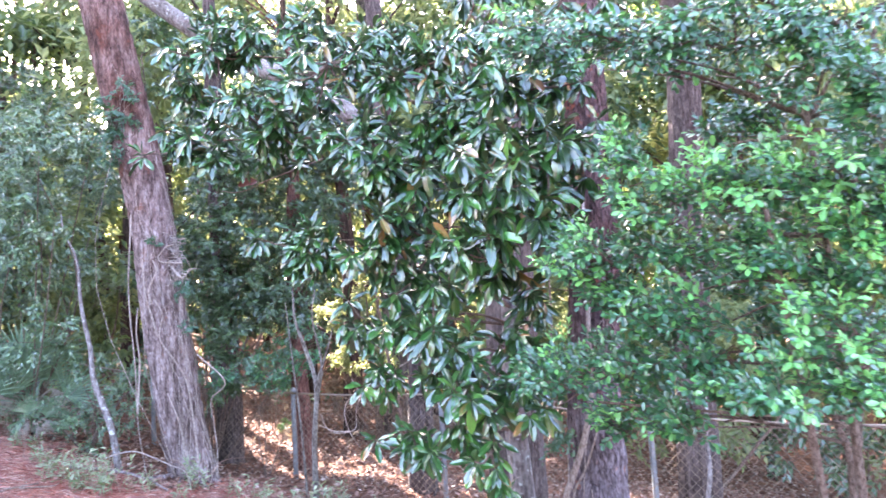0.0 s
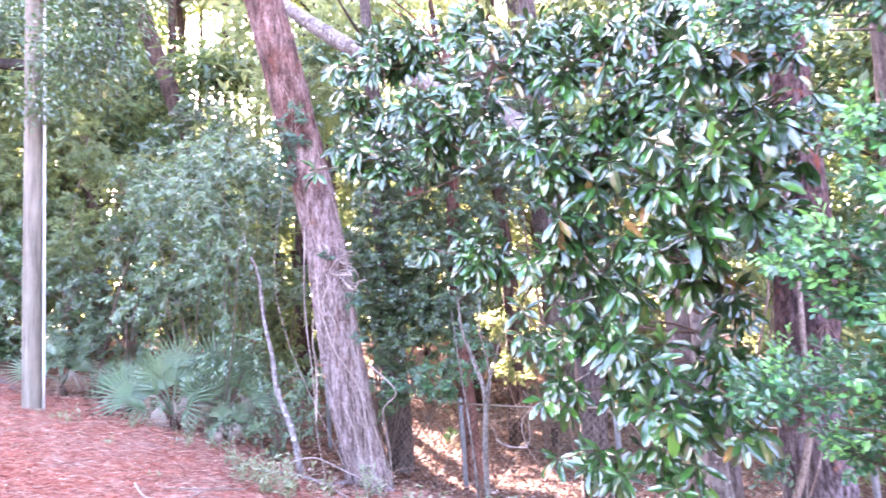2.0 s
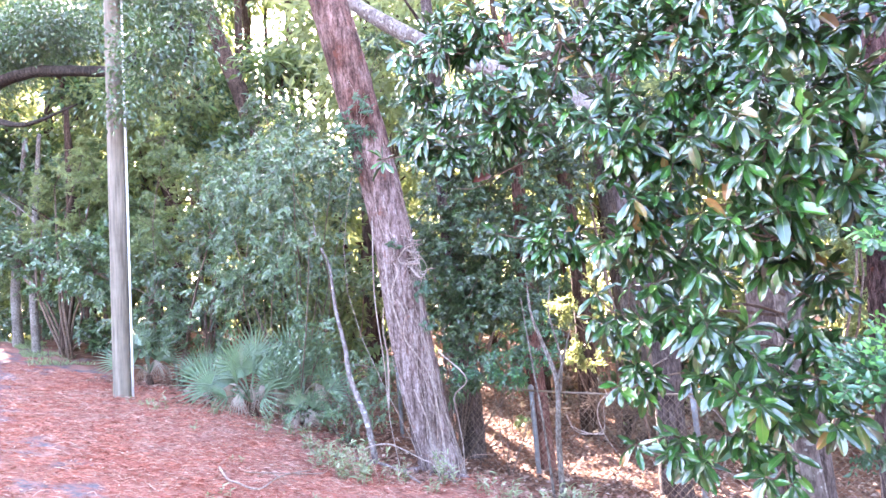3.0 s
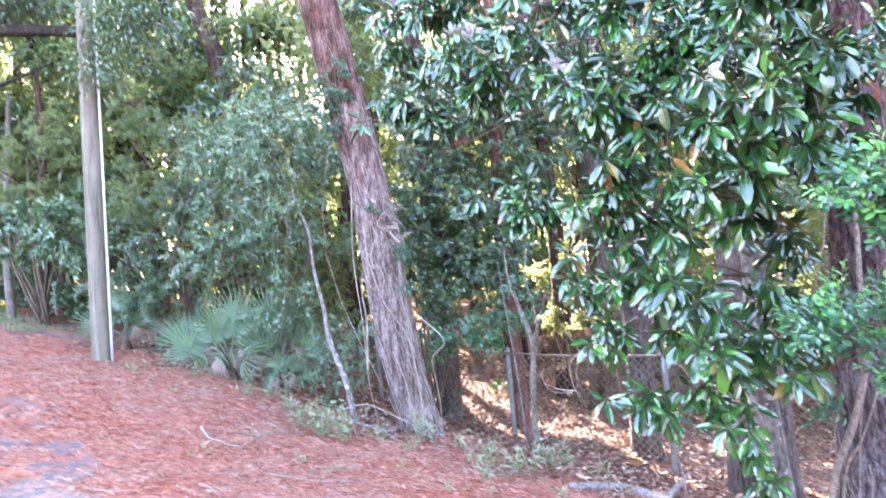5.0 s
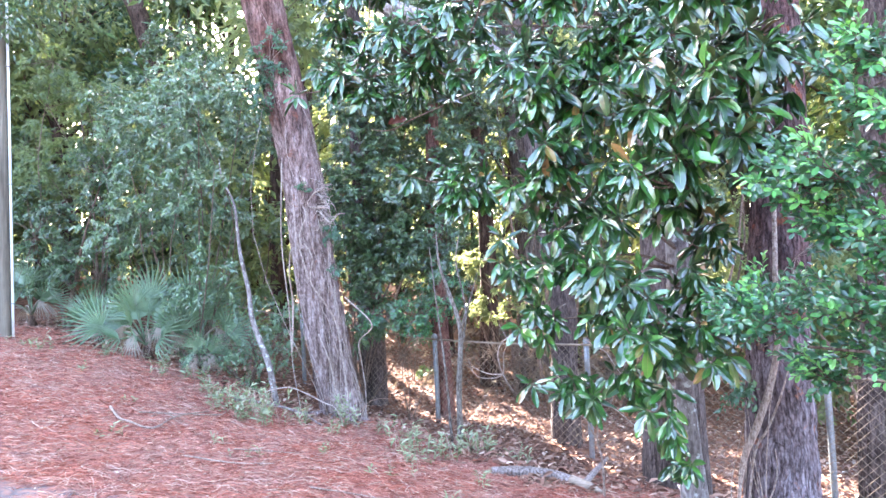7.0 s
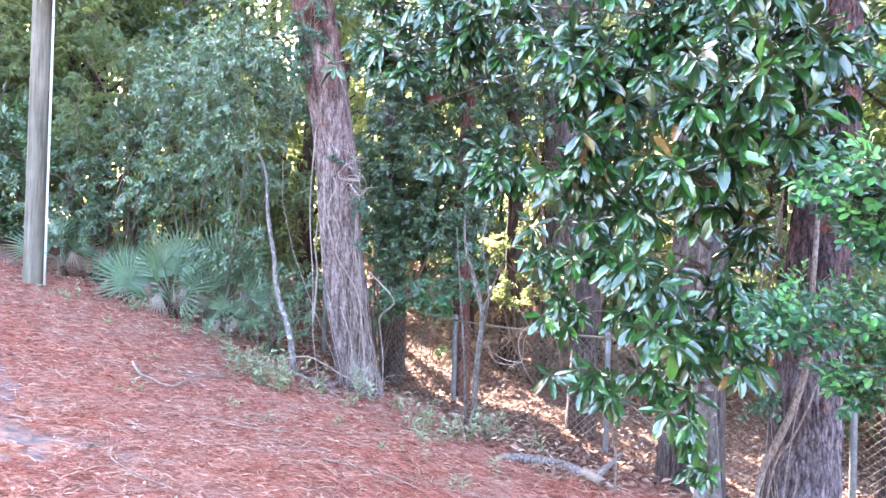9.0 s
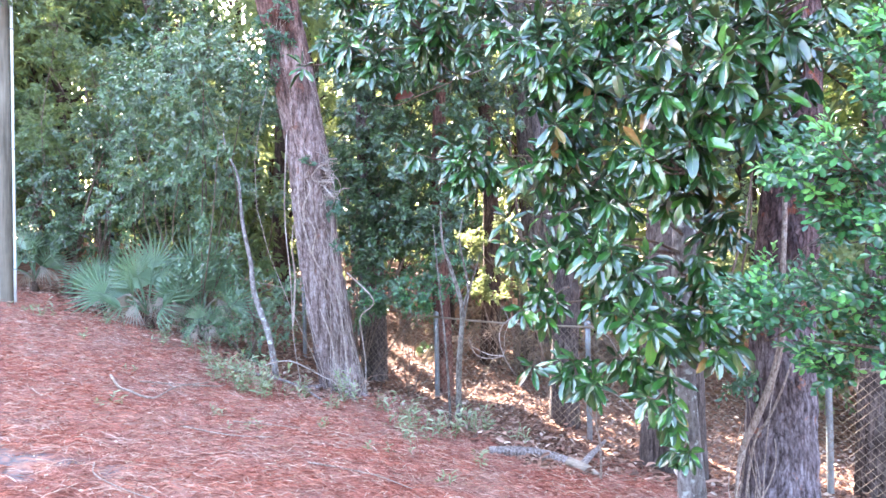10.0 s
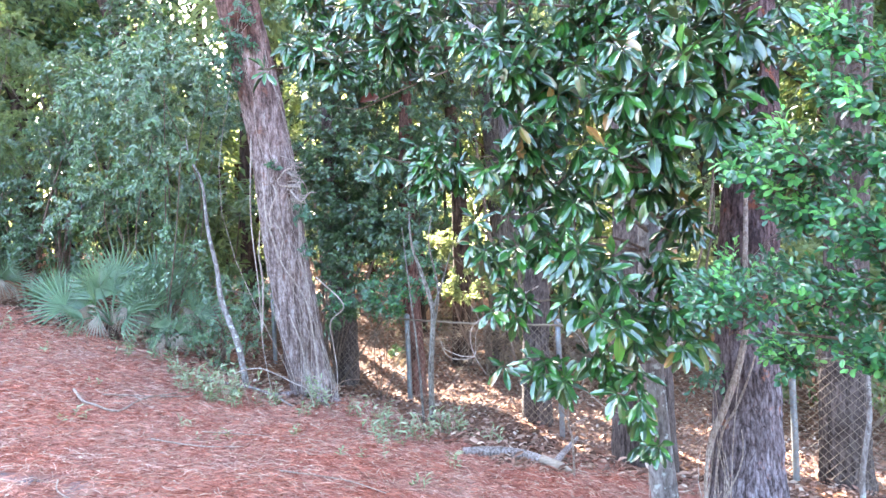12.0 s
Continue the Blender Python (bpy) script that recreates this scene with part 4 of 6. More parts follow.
    for p, d in zip(ros, aim):
        axis = unit(np.array([d[0] * 0.6, d[1] * 0.25 - 0.75, d[2] * 0.3 + 0.2]) + R.normal(size=3) * 0.3)
        hang = 0.4 + 0.75 * R.random()
        s = unit(np.cross(axis, (0.1, 0.2, 1.0)))
        u = np.cross(s, axis)
        n = int(R.integers(9, 13))
        for k in range(n):
            a = k * 2.4 + R.normal() * 0.2
            tilt = np.clip(0.35 + 1.15 * (k / n) + R.normal() * 0.09, 0.2, 1.6)
            dirn = axis * math.cos(tilt) + (s * math.cos(a) + u * math.sin(a)) * math.sin(tilt)
            dirn = unit(dirn + np.array([0, -0.1, -0.8]) * (k / n) ** 1.5 * (0.4 + 2.6 * hang))
            bases.append(p - axis * 0.035 * (k / n) + dirn * 0.012)
            along.append(dirn)
            up.append(unit(axis * 0.8 + np.array([0, -0.4, 0.5]) + R.normal(size=3) * 0.12))
            size.append(R.uniform(0.105, 0.178) * (0.7 + 0.35 * k / n))
    bases, along, up, size = np.array(bases), np.array(along), np.array(up), np.array(size)
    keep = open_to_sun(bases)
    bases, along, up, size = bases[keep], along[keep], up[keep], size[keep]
    order = np.argsort(bases[:, 1])
    near, rest = order[:300], order[300:]
    forms = []
    for k in range(3):
        v = leaf_variant(k) * (1, 0.26 + 0.035 * k, 1)
        forms.append(mesh_data("magnolia_leaf", v, LONG[1], [m_magnolia_single, m_rust, m_rib], LONG[2], smooth=True))
    for q in near:
        a = unit(along[q])
        s = unit(np.cross(a, up[q]))
        n = np.cross(s, a)
        m = Matrix((a, s, n)).transposed().to_4x4() @ Matrix.Scale(float(size[q]), 4)
        m.translation = Vector(bases[q] - o)
        part("leaf", forms[q % 3], t, at=m)
    kinds = [scatter((leaf_variant(k), LONG[1]), bases[q] - o, along[q], up[q], size[q], size[q] * R.uniform(0.24, 0.34, len(q))) for k, q in ((k, rest[k::3]) for k in range(3))]
    v, f = joined(kinds)
    fol = part("foliage", mesh_data("magnolia_foliage", v, f, [m_magnolia, m_rust, m_rib], np.tile(LONG[2], len(rest)), smooth=True), t)
    tagged(fol, kind="stuff")


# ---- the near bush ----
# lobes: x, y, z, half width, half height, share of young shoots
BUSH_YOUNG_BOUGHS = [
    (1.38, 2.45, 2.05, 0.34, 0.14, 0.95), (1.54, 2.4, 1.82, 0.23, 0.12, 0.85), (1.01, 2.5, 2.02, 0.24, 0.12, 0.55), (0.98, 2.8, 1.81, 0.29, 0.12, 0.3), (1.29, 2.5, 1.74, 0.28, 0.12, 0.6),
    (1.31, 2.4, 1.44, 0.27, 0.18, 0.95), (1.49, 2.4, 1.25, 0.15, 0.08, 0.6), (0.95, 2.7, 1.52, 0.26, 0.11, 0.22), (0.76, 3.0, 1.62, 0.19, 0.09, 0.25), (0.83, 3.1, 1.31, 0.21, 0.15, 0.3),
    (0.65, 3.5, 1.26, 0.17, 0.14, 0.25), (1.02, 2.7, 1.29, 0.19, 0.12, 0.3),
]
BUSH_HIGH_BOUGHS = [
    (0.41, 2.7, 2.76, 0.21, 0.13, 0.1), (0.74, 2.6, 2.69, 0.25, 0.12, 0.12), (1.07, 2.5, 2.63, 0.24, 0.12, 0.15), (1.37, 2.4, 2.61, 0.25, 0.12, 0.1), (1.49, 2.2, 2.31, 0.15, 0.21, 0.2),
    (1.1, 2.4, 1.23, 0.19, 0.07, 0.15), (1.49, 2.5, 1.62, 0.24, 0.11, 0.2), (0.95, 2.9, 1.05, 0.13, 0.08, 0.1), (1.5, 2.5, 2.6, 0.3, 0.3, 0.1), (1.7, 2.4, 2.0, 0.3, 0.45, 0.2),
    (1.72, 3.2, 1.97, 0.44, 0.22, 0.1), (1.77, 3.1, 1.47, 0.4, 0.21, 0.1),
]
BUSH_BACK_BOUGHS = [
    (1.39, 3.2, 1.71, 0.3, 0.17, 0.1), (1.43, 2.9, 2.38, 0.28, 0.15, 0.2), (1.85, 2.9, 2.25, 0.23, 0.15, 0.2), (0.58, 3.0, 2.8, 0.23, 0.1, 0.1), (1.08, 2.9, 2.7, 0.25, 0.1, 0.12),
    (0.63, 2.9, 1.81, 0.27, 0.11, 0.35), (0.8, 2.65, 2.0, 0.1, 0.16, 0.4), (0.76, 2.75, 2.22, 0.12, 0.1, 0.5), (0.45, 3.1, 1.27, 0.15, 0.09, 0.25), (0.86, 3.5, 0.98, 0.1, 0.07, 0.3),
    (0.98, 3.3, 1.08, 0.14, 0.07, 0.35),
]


def near_bush():
    reseed(5)
    o = np.array([1.72, 2.9, gz(1.72, 2.9)])
    t = thing("cherry_laurel", "leafy evergreen shrub with bright green young shoots", "shrub", at=pose(*o))
    for dx, dy, top in ((0, 0, (1.5, 2.6, 2.4)), (-0.1, 0.04, (1.2, 2.4, 1.9)), (0.12, 0.05, (1.75, 2.5, 2.6))):
        b = o + (dx, dy, -0.1)
        m = (b + np.array(top)) / 2 + (0.06, 0.05, 0)
        part("stem", tube_mesh("stem", m_twig, np.array([b, m, top]) - o, [0.022, 0.018, 0.011], 10, 8, rough=0.25), t)
    for pts, w in (([(1.74, 3.0, -0.9), (1.76, 3.0, 0.2), (1.75, 3.0, 0.66), (1.75, 3.0, 0.87), (1.71, 3.0, 1.0), (1.6, 2.9, 1.3)], 0.02), ([(1.75, 3.0, 0.72), (1.8, 3.0, 0.88), (1.82, 3.0, 1.0), (1.85, 2.9, 1.4)], 0.016), ([(0.7, 3.2, 1.12), (1.15, 2.9, 1.09), (1.46, 2.9, 1.05), (1.65, 2.9, 1.02), (1.9, 2.9, 0.97)], 0.006), ([(1.1, 2.9, 1.03), (1.4, 2.9, 1.01), (1.75, 2.95, 0.95)], 0.004), ([(1.3, 2.9, 1.1), (1.4, 2.9, 0.95), (1.5, 2.9, 0.75)], 0.003)):
        part("stem", tube_mesh("stem", m_twig, np.array(pts) - o, np.linspace(w, w * 0.6, len(pts)), 8, 8, rough=0.25), t)
    old, young, wood = [], [], []

    def shoot(q, dirn, ln, fresh):
        """One shoot with leaves in two ranks."""
        k = max(6, int(ln / 0.0125))
        step = np.linspace(0.1, 1.0, k)[:, None]
        bend = np.array([0, 0, 0.12 * ln])
        base = q + dirn * ln * step + bend * step * step
        side = unit(np.cross(dirn, unit(np.array([0.05, -0.5, 0.8]) + R.normal(size=3) * 0.3)))
        lift = np.cross(side, dirn)
        turn = (np.arange(k) * 2.4 + R.uniform(0, 6))[:, None]
        ray = side * np.cos(turn) * 1.1 + lift * np.sin(turn) * 0.7
        al = ray * (0.95 - 0.45 * step ** 2) + dirn * (0.5 + 0.45 * step ** 2) + R.normal(size=(k, 3)) * 0.12
        face = unit(dirn * 0.5 + np.array([0, -0.35, 0.75]))
        size = R.uniform(0.032, 0.049, k) * (1.1 - 0.3 * step[:, 0] ** 3)
        cut = k - int(k * R.uniform(0.5, 0.9)) if fresh else k
        item = (base, al, np.tile(face, (k, 1)) + R.normal(size=(k, 3)) * 0.22, size)
        old.append([u[:cut] for u in item])
        if fresh:
            young.append([u[cut:] for u in item])
        wood.append(tube(np.array([q, q + dirn * ln * 0.5 + bend * 0.25, q + dirn * ln + bend]) - o, [0.0026, 0.002, 0.001], 3, 1))

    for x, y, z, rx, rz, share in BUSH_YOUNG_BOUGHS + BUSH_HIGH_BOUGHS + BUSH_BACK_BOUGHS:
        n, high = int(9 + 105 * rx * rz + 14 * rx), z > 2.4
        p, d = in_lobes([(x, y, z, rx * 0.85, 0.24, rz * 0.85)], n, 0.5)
        hub = np.array([x + 0.3, y + 0.2, z - 0.04])
        arm = np.array((1.55, 2.65, min(z, 2.3)))
        wood.append(tube(np.array([arm, (hub + arm) / 2 + (0, 0, 0.05), hub]) - o, [0.009, 0.006, 0.004], 6, 4))
        for q, e in zip(p, d):
            dirn = unit(np.array([e[0] * 0.6 - 0.6, e[1] * 0.4 - 0.3, e[2] * 0.35 + (-0.3 if high else 0.35)]) + R.normal(size=3) * 0.25)
            ln = R.uniform(0.14, 0.24)
            start = q - dirn * ln * 0.6
            wood.append(tube(np.array([hub * 0.5 + start * 0.5, start, q]) - o, [0.004, 0.003, 0.0025], 4, 2))
            fresh = R.random() < 1.05 * share and e[1] < 0.5
            shoot(start, dirn, ln, fresh)
            across = unit(np.cross(dirn, (0, -0.6, 0.8)))
            for i, s in enumerate((0.2, 0.45, 0.7)):
                turn = across * (0.75 if i % 2 else -0.75)
                shoot(start + dirn * ln * s, unit(dirn + turn + R.normal(size=3) * 0.15), ln * R.uniform(0.45, 0.75), fresh and R.random() < 0.75)
    for name, leaf, group, mat, single in (("foliage", "leaf", old, m_bush, m_bush_single), ("young_foliage", "young_leaf", young, m_bush_tip, m_bush_tip_single)):
        b, a, u, s = (np.concatenate([g[i] for g in group]) for i in range(4))
        order = np.argsort(b[:, 1] + 0.25 * b[:, 0])
        form = mesh_data(leaf, ROUND[0] * (1, 0.5, 1), ROUND[1], [single], smooth=True)
        for q in order[:300]:
            x = unit(a[q])
            y = unit(np.cross(x, u[q]))
            m = Matrix((x, y, np.cross(y, x))).transposed().to_4x4() @ Matrix.Scale(float(s[q]), 4)
            m.translation = Vector(b[q] - o)
            part(leaf, form, t, at=m)
        b, a, u, s = (g[order[300:]] for g in (b, a, u, s))
        v, f = scatter(ROUND, b - o, a, u, s, s * 0.5)
        tagged(part(name, mesh_data(name, v, f, [mat], smooth=True), t), kind="stuff")
    tagged(part("twig_growth", mesh_data("twig_growth", *joined(wood), [m_twig], smooth=True), t), kind="stuff")


# ---- shrubs and small trees at the wood's edge ----
def shrub(name, label, lobes, base, mat, dense, per, leaf, ratio=0.35, droop=0.5, spread=0.13, bark=None, stem=0.03, category="shrub", form=KITE):
    reseed(6, *base, len(lobes))
    o = np.array([base[0], base[1], gz(*base)])
    t = thing(name, label, category, at=pose(*o))
    lobes = np.array(lobes)
    n = max(6, int(2.3 * dense * np.sum(np.prod(lobes[:, 3:6], 1) ** (2 / 3))))
    hubs, out = in_lobes(lobes, max(4, n // 5), 0.5)
    pick = np.repeat(np.arange(len(hubs)), 5)
    c, d = hubs[pick] + R.normal(size=(len(pick), 3)) * spread * (1.1, 0.9, 0.7), out[pick]
    v, f = sprays(c, d, per, max(2.6 * leaf, 1.6 * spread), leaf, ratio, droop, form=form)
    tagged(part("foliage", mesh_data(name, v - o, f, [mat]), t), kind="stuff")
    wood = []
    for q in lobes:
        b = o + (R.normal() * 0.05, R.normal() * 0.05, -0.08)
        wood.append(limb_to(b - o, q[:3] - o, stem, stem * 0.35, 0.03))
    for q in c[:: max(1, len(c) // (12 if name == "woodland_shrub" else 50))]:
        hub = lobes[int(np.argmin(np.linalg.norm(lobes[:, :3] - q, axis=1))), :3]
        wood.append(limb_to(hub - o, q - o, stem * 0.3, 0.003, 0.02, 4, 3))
    tagged(part("stem_growth", mesh_data("stem_growth", *joined(wood), [bark or m_twig], smooth=True), t), kind="stuff")
    return t


def sapling(label, path, rad, mat, fork=None):
    o = np.array(path[0])
    t = thing("sapling", label, "sapling", at=pose(*o))
    part("trunk", tube_mesh("sapling_trunk", mat, np.array(path) - o, rad, 14, 10, rough=0.25, seed=int(abs(o[0] * 10))), t)
    for f in fork or ():
        part("branch", tube_mesh("branch", mat, np.array(f) - o, np.linspace(rad[0] * 0.5, 0.004, len(f)), 8, 6, rough=0.3), t)
    return t


# ---- palmetto ----
def leaflets(count, reach, width, droop, spread_deg, mat):
    """The folded leaflets of a fan that opens along +x from the origin, one mesh each."""
    made = []
    for k in range(count):
        a = radians(-spread_deg + 2 * spread_deg * k / (count - 1))
        ln = reach * (1 - 0.22 * abs(a) / radians(spread_deg)) * R.uniform(0.92, 1.05)
        rows = []
        for u, w in zip(np.linspace(0, 1, 6), width * np.array([0.35, 0.9, 1.0, 0.75, 0.4, 0.03])):
            z = 0.10 * reach * math.sin(u * 1.8) - droop * reach * u * u * u * R.uniform(0.9, 1.1)
            c = np.array([ln * u * math.cos(a), ln * u * math.sin(a), z])
            s = np.array([-math.sin(a), math.cos(a), 0])
            rows += [c + s * w / 2 + (0, 0, w * 0.35), c, c - s * w / 2 + (0, 0, w * 0.35)]
        f = []
        for i in range(5):
            for j in (0, 1):
                p, q = i * 3 + j, i * 3 + j + 1
                f += [(p, q, q + 3), (p, q + 3, p + 3)]
        made.append(mesh_data("palmetto_leaflet", np.array(rows), np.array(f), [mat]))
    return made


def palmetto(x, y, size, label, fronds=10, dead=7):
    reseed(7, x, y)
    o = np.array([x, y, gz(x, y)])
    t = thing("saw_palmetto", label, "palm", at=pose(*o))
    live = [leaflets(17, 0.58 * size, 0.024 * size, d, 76, m_palm) for d in (0.08, 0.3)]
    gone = leaflets(8, 0.44 * size, 0.013 * size, 0.16, 30, m_dead_palm)
    core = np.array([0, 0, 0.2 * size])
    part("stump", tube_mesh("stump", m_brown_bark, [(0, 0, -0.1), (0.02, 0, 0.06 * size), (0, 0, 0.18 * size)], [0.07 * size, 0.06 * size, 0.03 * size], 14, 5, rough=0.4, furrow=0.02), t)
    for k in range(fronds + dead):
        alive = k < fronds
        az = k * 2.4 + R.normal() * 0.2
        el = radians(R.uniform(12, 82)) if alive else radians(R.uniform(-15, 15))
        ln = size * (R.uniform(0.3, 0.6) if alive else R.uniform(0.2, 0.35))
        d = np.array([math.cos(az) * math.cos(el), math.sin(az) * math.cos(el), math.sin(el)])
        tip = core + d * ln + (0, 0, 0 if alive else 0.2 * size)
        fan_dir = unit(d + np.array([0, 0, 0.15 if alive else -2.2]))
        q = Vector(fan_dir).to_track_quat("X", "Z").to_matrix().to_4x4() @ pose(0, 0, 0, R.uniform(-85, 85), 0, 0)
        q.translation = Vector(tip)
        inv = np.array(q.inverted())
        pts = [(inv @ np.array([*(core * (1 - s) + tip * s + np.array([0, 0, 0.05 * math.sin(3.14 * s)])), 1.0]))[:3] for s in np.linspace(0, 1, 4)]
        stalk = tube_mesh("petiole", m_palm if alive else m_dead_palm, pts, [0.012, 0.010, 0.009, 0.008], 6, 3)
        fr = part("frond" if alive else "dead_frond", stalk, t, "" if alive else "withered tan frond hanging down", at=q)
        for me in live[k % 2] if alive else gone:
            part("leaflet", me, fr)


# ---- fence ----
POSTS = [(-6.1, 9.75, 1.35), (-4.1, 9.1, 1.0), (-2.0, 8.35, 0.72), (-0.14, 7.68, 0.68), (2.03, 6.95, 0.42), (4.3, 6.25, 0.3), (6.6, 5.6, 0.2)]


def fence():
    t = thing("chain_link_fence", "rusty chain-link fence with galvanised posts in leaf litter", "fence")
    for i, (x, y, top) in enumerate(POSTS):
        base = gz(x, y) - 0.2
        part("post", tube_mesh("fence_post", m_galvanised, [(x, y, base), (x + 0.004, y, (base + top) / 2), (x, y, top)], [0.03, 0.03, 0.03], 14, 3), t)
        p = t.children[-1]
        part("cap", tube_mesh("post_cap", m_galvanised, [(x, y, top - 0.03), (x, y, top + 0.015), (x, y, top + 0.04)], [0.036, 0.036, 0.012], 12, 3), p)
    for (x0, y0, z0), (x1, y1, z1) in zip(POSTS, POSTS[1:]):
        a, b = np.array([x0, y0 - 0.035, z0 - 0.03]), np.array([x1, y1 - 0.035, z1 - 0.03])
        part("top_rail", tube_mesh("top_rail", m_rusty_wire, [a, (a + b) / 2 + (0, 0, -0.02), b], [0.012, 0.012, 0.012], 10, 6), t)
        span = np.linalg.norm((b - a)[:2])
        dx = (b - a)[:2] / span
        height = 1.12
        pitch, wires = 0.085, []
        n = int(span / pitch)
        rows = int(height / pitch)
        for k in range(-rows, n + 1):
            for sgn in (1, -1):
                s0, s1 = (k * pitch, (k + rows) * pitch)
                h = np.array([0, height]) if sgn > 0 else np.array([height, 0])
                u = np.array([s0, s1])
                lo, hi = np.clip((0 - s0) / (s1 - s0), 0, 1), np.clip((span - s0) / (s1 - s0), 0, 1)
                if hi - lo < 0.02:
                    continue
                ends = []
                for w in (lo, (lo + hi) / 2, hi):
                    uu, hh = s0 + (s1 - s0) * w, h[0] + (h[1] - h[0]) * w
                    top = a[2] + (b[2] - a[2]) * uu / span
                    sag = 0.025 * math.sin(uu * 2.1 + hh * 3)
                    ends.append((a[0] + dx[0] * uu - dx[1] * sag, a[1] + dx[1] * uu + dx[0] * sag - 0.025 + 0.004 * sgn, top - hh))
                wires.append(tube(ends, [0.0018] * 3, 4, 2, caps=False))
        tagged(part("wire_mesh", mesh_data("wire_mesh", *joined(wires), [m_rusty_wire]), t, "rusty diamond wire mesh"), kind="stuff")


# ---- utility pole ----
def utility_pole():
    x, y = -7.23, 7.14
    z = gz(x, y)
    t = thing("utility_pole", "weathered grey wooden utility pole standing in pine needles", "pole", at=pose(x, y, z))
    part("shaft", tube_mesh("pole_shaft", m_pole, [(0, 0, -0.4), (0, 0, 0.5), (0, 0, 3), (0, 0, 6), (0, 0, 9.5)], [0.112, 0.11, 0.106, 0.1, 0.092], 48, 12, rough=0.03, furrow=0.003), t)
    cx, cy = 0.11, 0.07
    part("conduit", tube_mesh("pole_conduit", m_conduit, [(cx, cy, -0.05), (cx, cy, 3), (cx - 0.006, cy, 6), (cx - 0.02, cy, 9)], [0.0155] * 4, 12, 6), t, "thin white conduit running up the pole")
    for h in (0.4, 1.9, 3.4, 4.9, 6.4):
        part("strap", tube_mesh("pole_strap", m_galvanised, [(cx - 0.03, cy - 0.05, h), (cx + 0.02, cy - 0.02, h), (cx + 0.02, cy + 0.015, h), (cx - 0.045, cy + 0.03, h)], [0.006] * 4, 6, 4), t)


# ---- oak with a limb across the road side ----
def oak():
    reseed(8)
    o = np.array([-16.5, 11.0, gz(-16.5, 11.0)])
    t = thing("live_oak", "large live oak with a dark level limb and hanging leaves", "tree", at=pose(*o))
    trunk = np.array([(-16.5, 11, o[2] - 0.2), (-16.4, 10.9, 3.5), (-16.0, 10.6, 5.5), (-15.6, 10.6, 8), (-15.6, 10.8, 11)])
    part("trunk", tube_mesh("oak_trunk", m_oak_bark, trunk - o, [0.55, 0.45, 0.4, 0.28, 0.1], 30, 10, rough=0.2, furrow=0.03), t)
    limb = np.array([(-16.1, 10.7, 5.2), (-14.0, 9.8, 6.35), (-12.2, 9.0, 6.8), (-11.2, 9.0, 6.95), (-10.2, 9.0, 6.78), (-8.9, 8.9, 6.5), (-7.6, 8.3, 6.5), (-6.4, 7.6, 6.3)])
    part("limb", tube_mesh("oak_limb", m_oak_bark, limb - o, [0.2, 0.15, 0.115, 0.11, 0.1, 0.085, 0.06, 0.025], 18, 10, rough=0.35, furrow=0.01), t)
    for f in ([(-12.6, 9.2, 6.4), (-11.4, 9.1, 6.0), (-10.2, 9.2, 6.2)], [(-6.9, 7.9, 6.4), (-6.0, 7.3, 5.9), (-5.9, 7.0, 5.2)]):
        part("branch", tube_mesh("branch", m_oak_bark, np.array(f) - o, [0.07, 0.045, 0.015], 10, 8, rough=0.3), t)
    lobes = [(-6.26, 7.0, 5.5, 0.6, 0.4, 0.5), (-6.77, 6.8, 4.85, 0.36, 0.25, 0.2), (-10.6, 9.0, 7.6, 1.2, 0.8, 0.5), (-12.2, 9.2, 7.8, 1.2, 0.9, 0.6), (-8.6, 8.6, 7.7, 1.0, 0.8, 0.5), (-6.6, 7.6, 6.6, 0.8, 0.7, 0.4), (-14, 10, 8.2, 1.6, 1.2, 1.0), (-15.6, 10.8, 10.5, 2.5, 2.2, 1.4)]
    c, d = in_lobes(lobes, 900)
    e, g = in_lobes(lobes[:2] + lobes[5:6] + lobes[2:4], 420)
    c, d = np.vstack([c, e]), np.vstack([d, g])
    v, f = foliage(c, d, 34, 0.17, 0.085, 0.42, 0.4)
    tagged(part("foliage", mesh_data("oak_foliage", v - o, f, [m_dark_leaf]), t), kind="stuff")


def side_oak():
    reseed(9)
    o = np.array([5.2, 5.4, gz(5.2, 5.4)])
    t = thing("live_oak", "oak reaching in with dark crooked limbs", "tree", at=pose(*o))
    part("trunk", tube_mesh("oak_trunk", m_oak_bark, np.array([(5.2, 5.4, o[2] - 0.2), (5.1, 5.3, 2.0), (5.0, 5.2, 4.5), (5.2, 5.3, 8.5)]) - o, [0.28, 0.22, 0.18, 0.06], 24, 10, rough=0.2, furrow=0.02), t)
    for pts in ([(5.05, 5.25, 3.4), (4.0, 4.8, 3.75), (3.3, 4.5, 3.55), (2.93, 4.5, 3.44), (2.66, 4.5, 3.55), (2.3, 4.6, 3.8)], [(5.08, 5.27, 2.6), (4.2, 4.8, 2.95), (3.3, 4.5, 3.08), (2.86, 4.5, 3.18), (2.5, 4.6, 3.1)]):
        part("limb", tube_mesh("oak_limb", m_oak_bark, np.array(pts) - o, np.linspace(0.085, 0.02, len(pts)), 12, 8, rough=0.35), t)
    c, d = in_lobes([(3.4, 4.8, 4.3, 0.9, 0.6, 0.4), (4.6, 5.2, 5.5, 1.6, 1.2, 1.0), (2.4, 4.8, 4.0, 0.5, 0.4, 0.3)], 200)
    v, f = foliage(c, d, 30, 0.17, 0.08, 0.42, 0.4)
    tagged(part("foliage", mesh_data("oak_foliage", v - o, f, [m_dark_leaf]), t), kind="stuff")


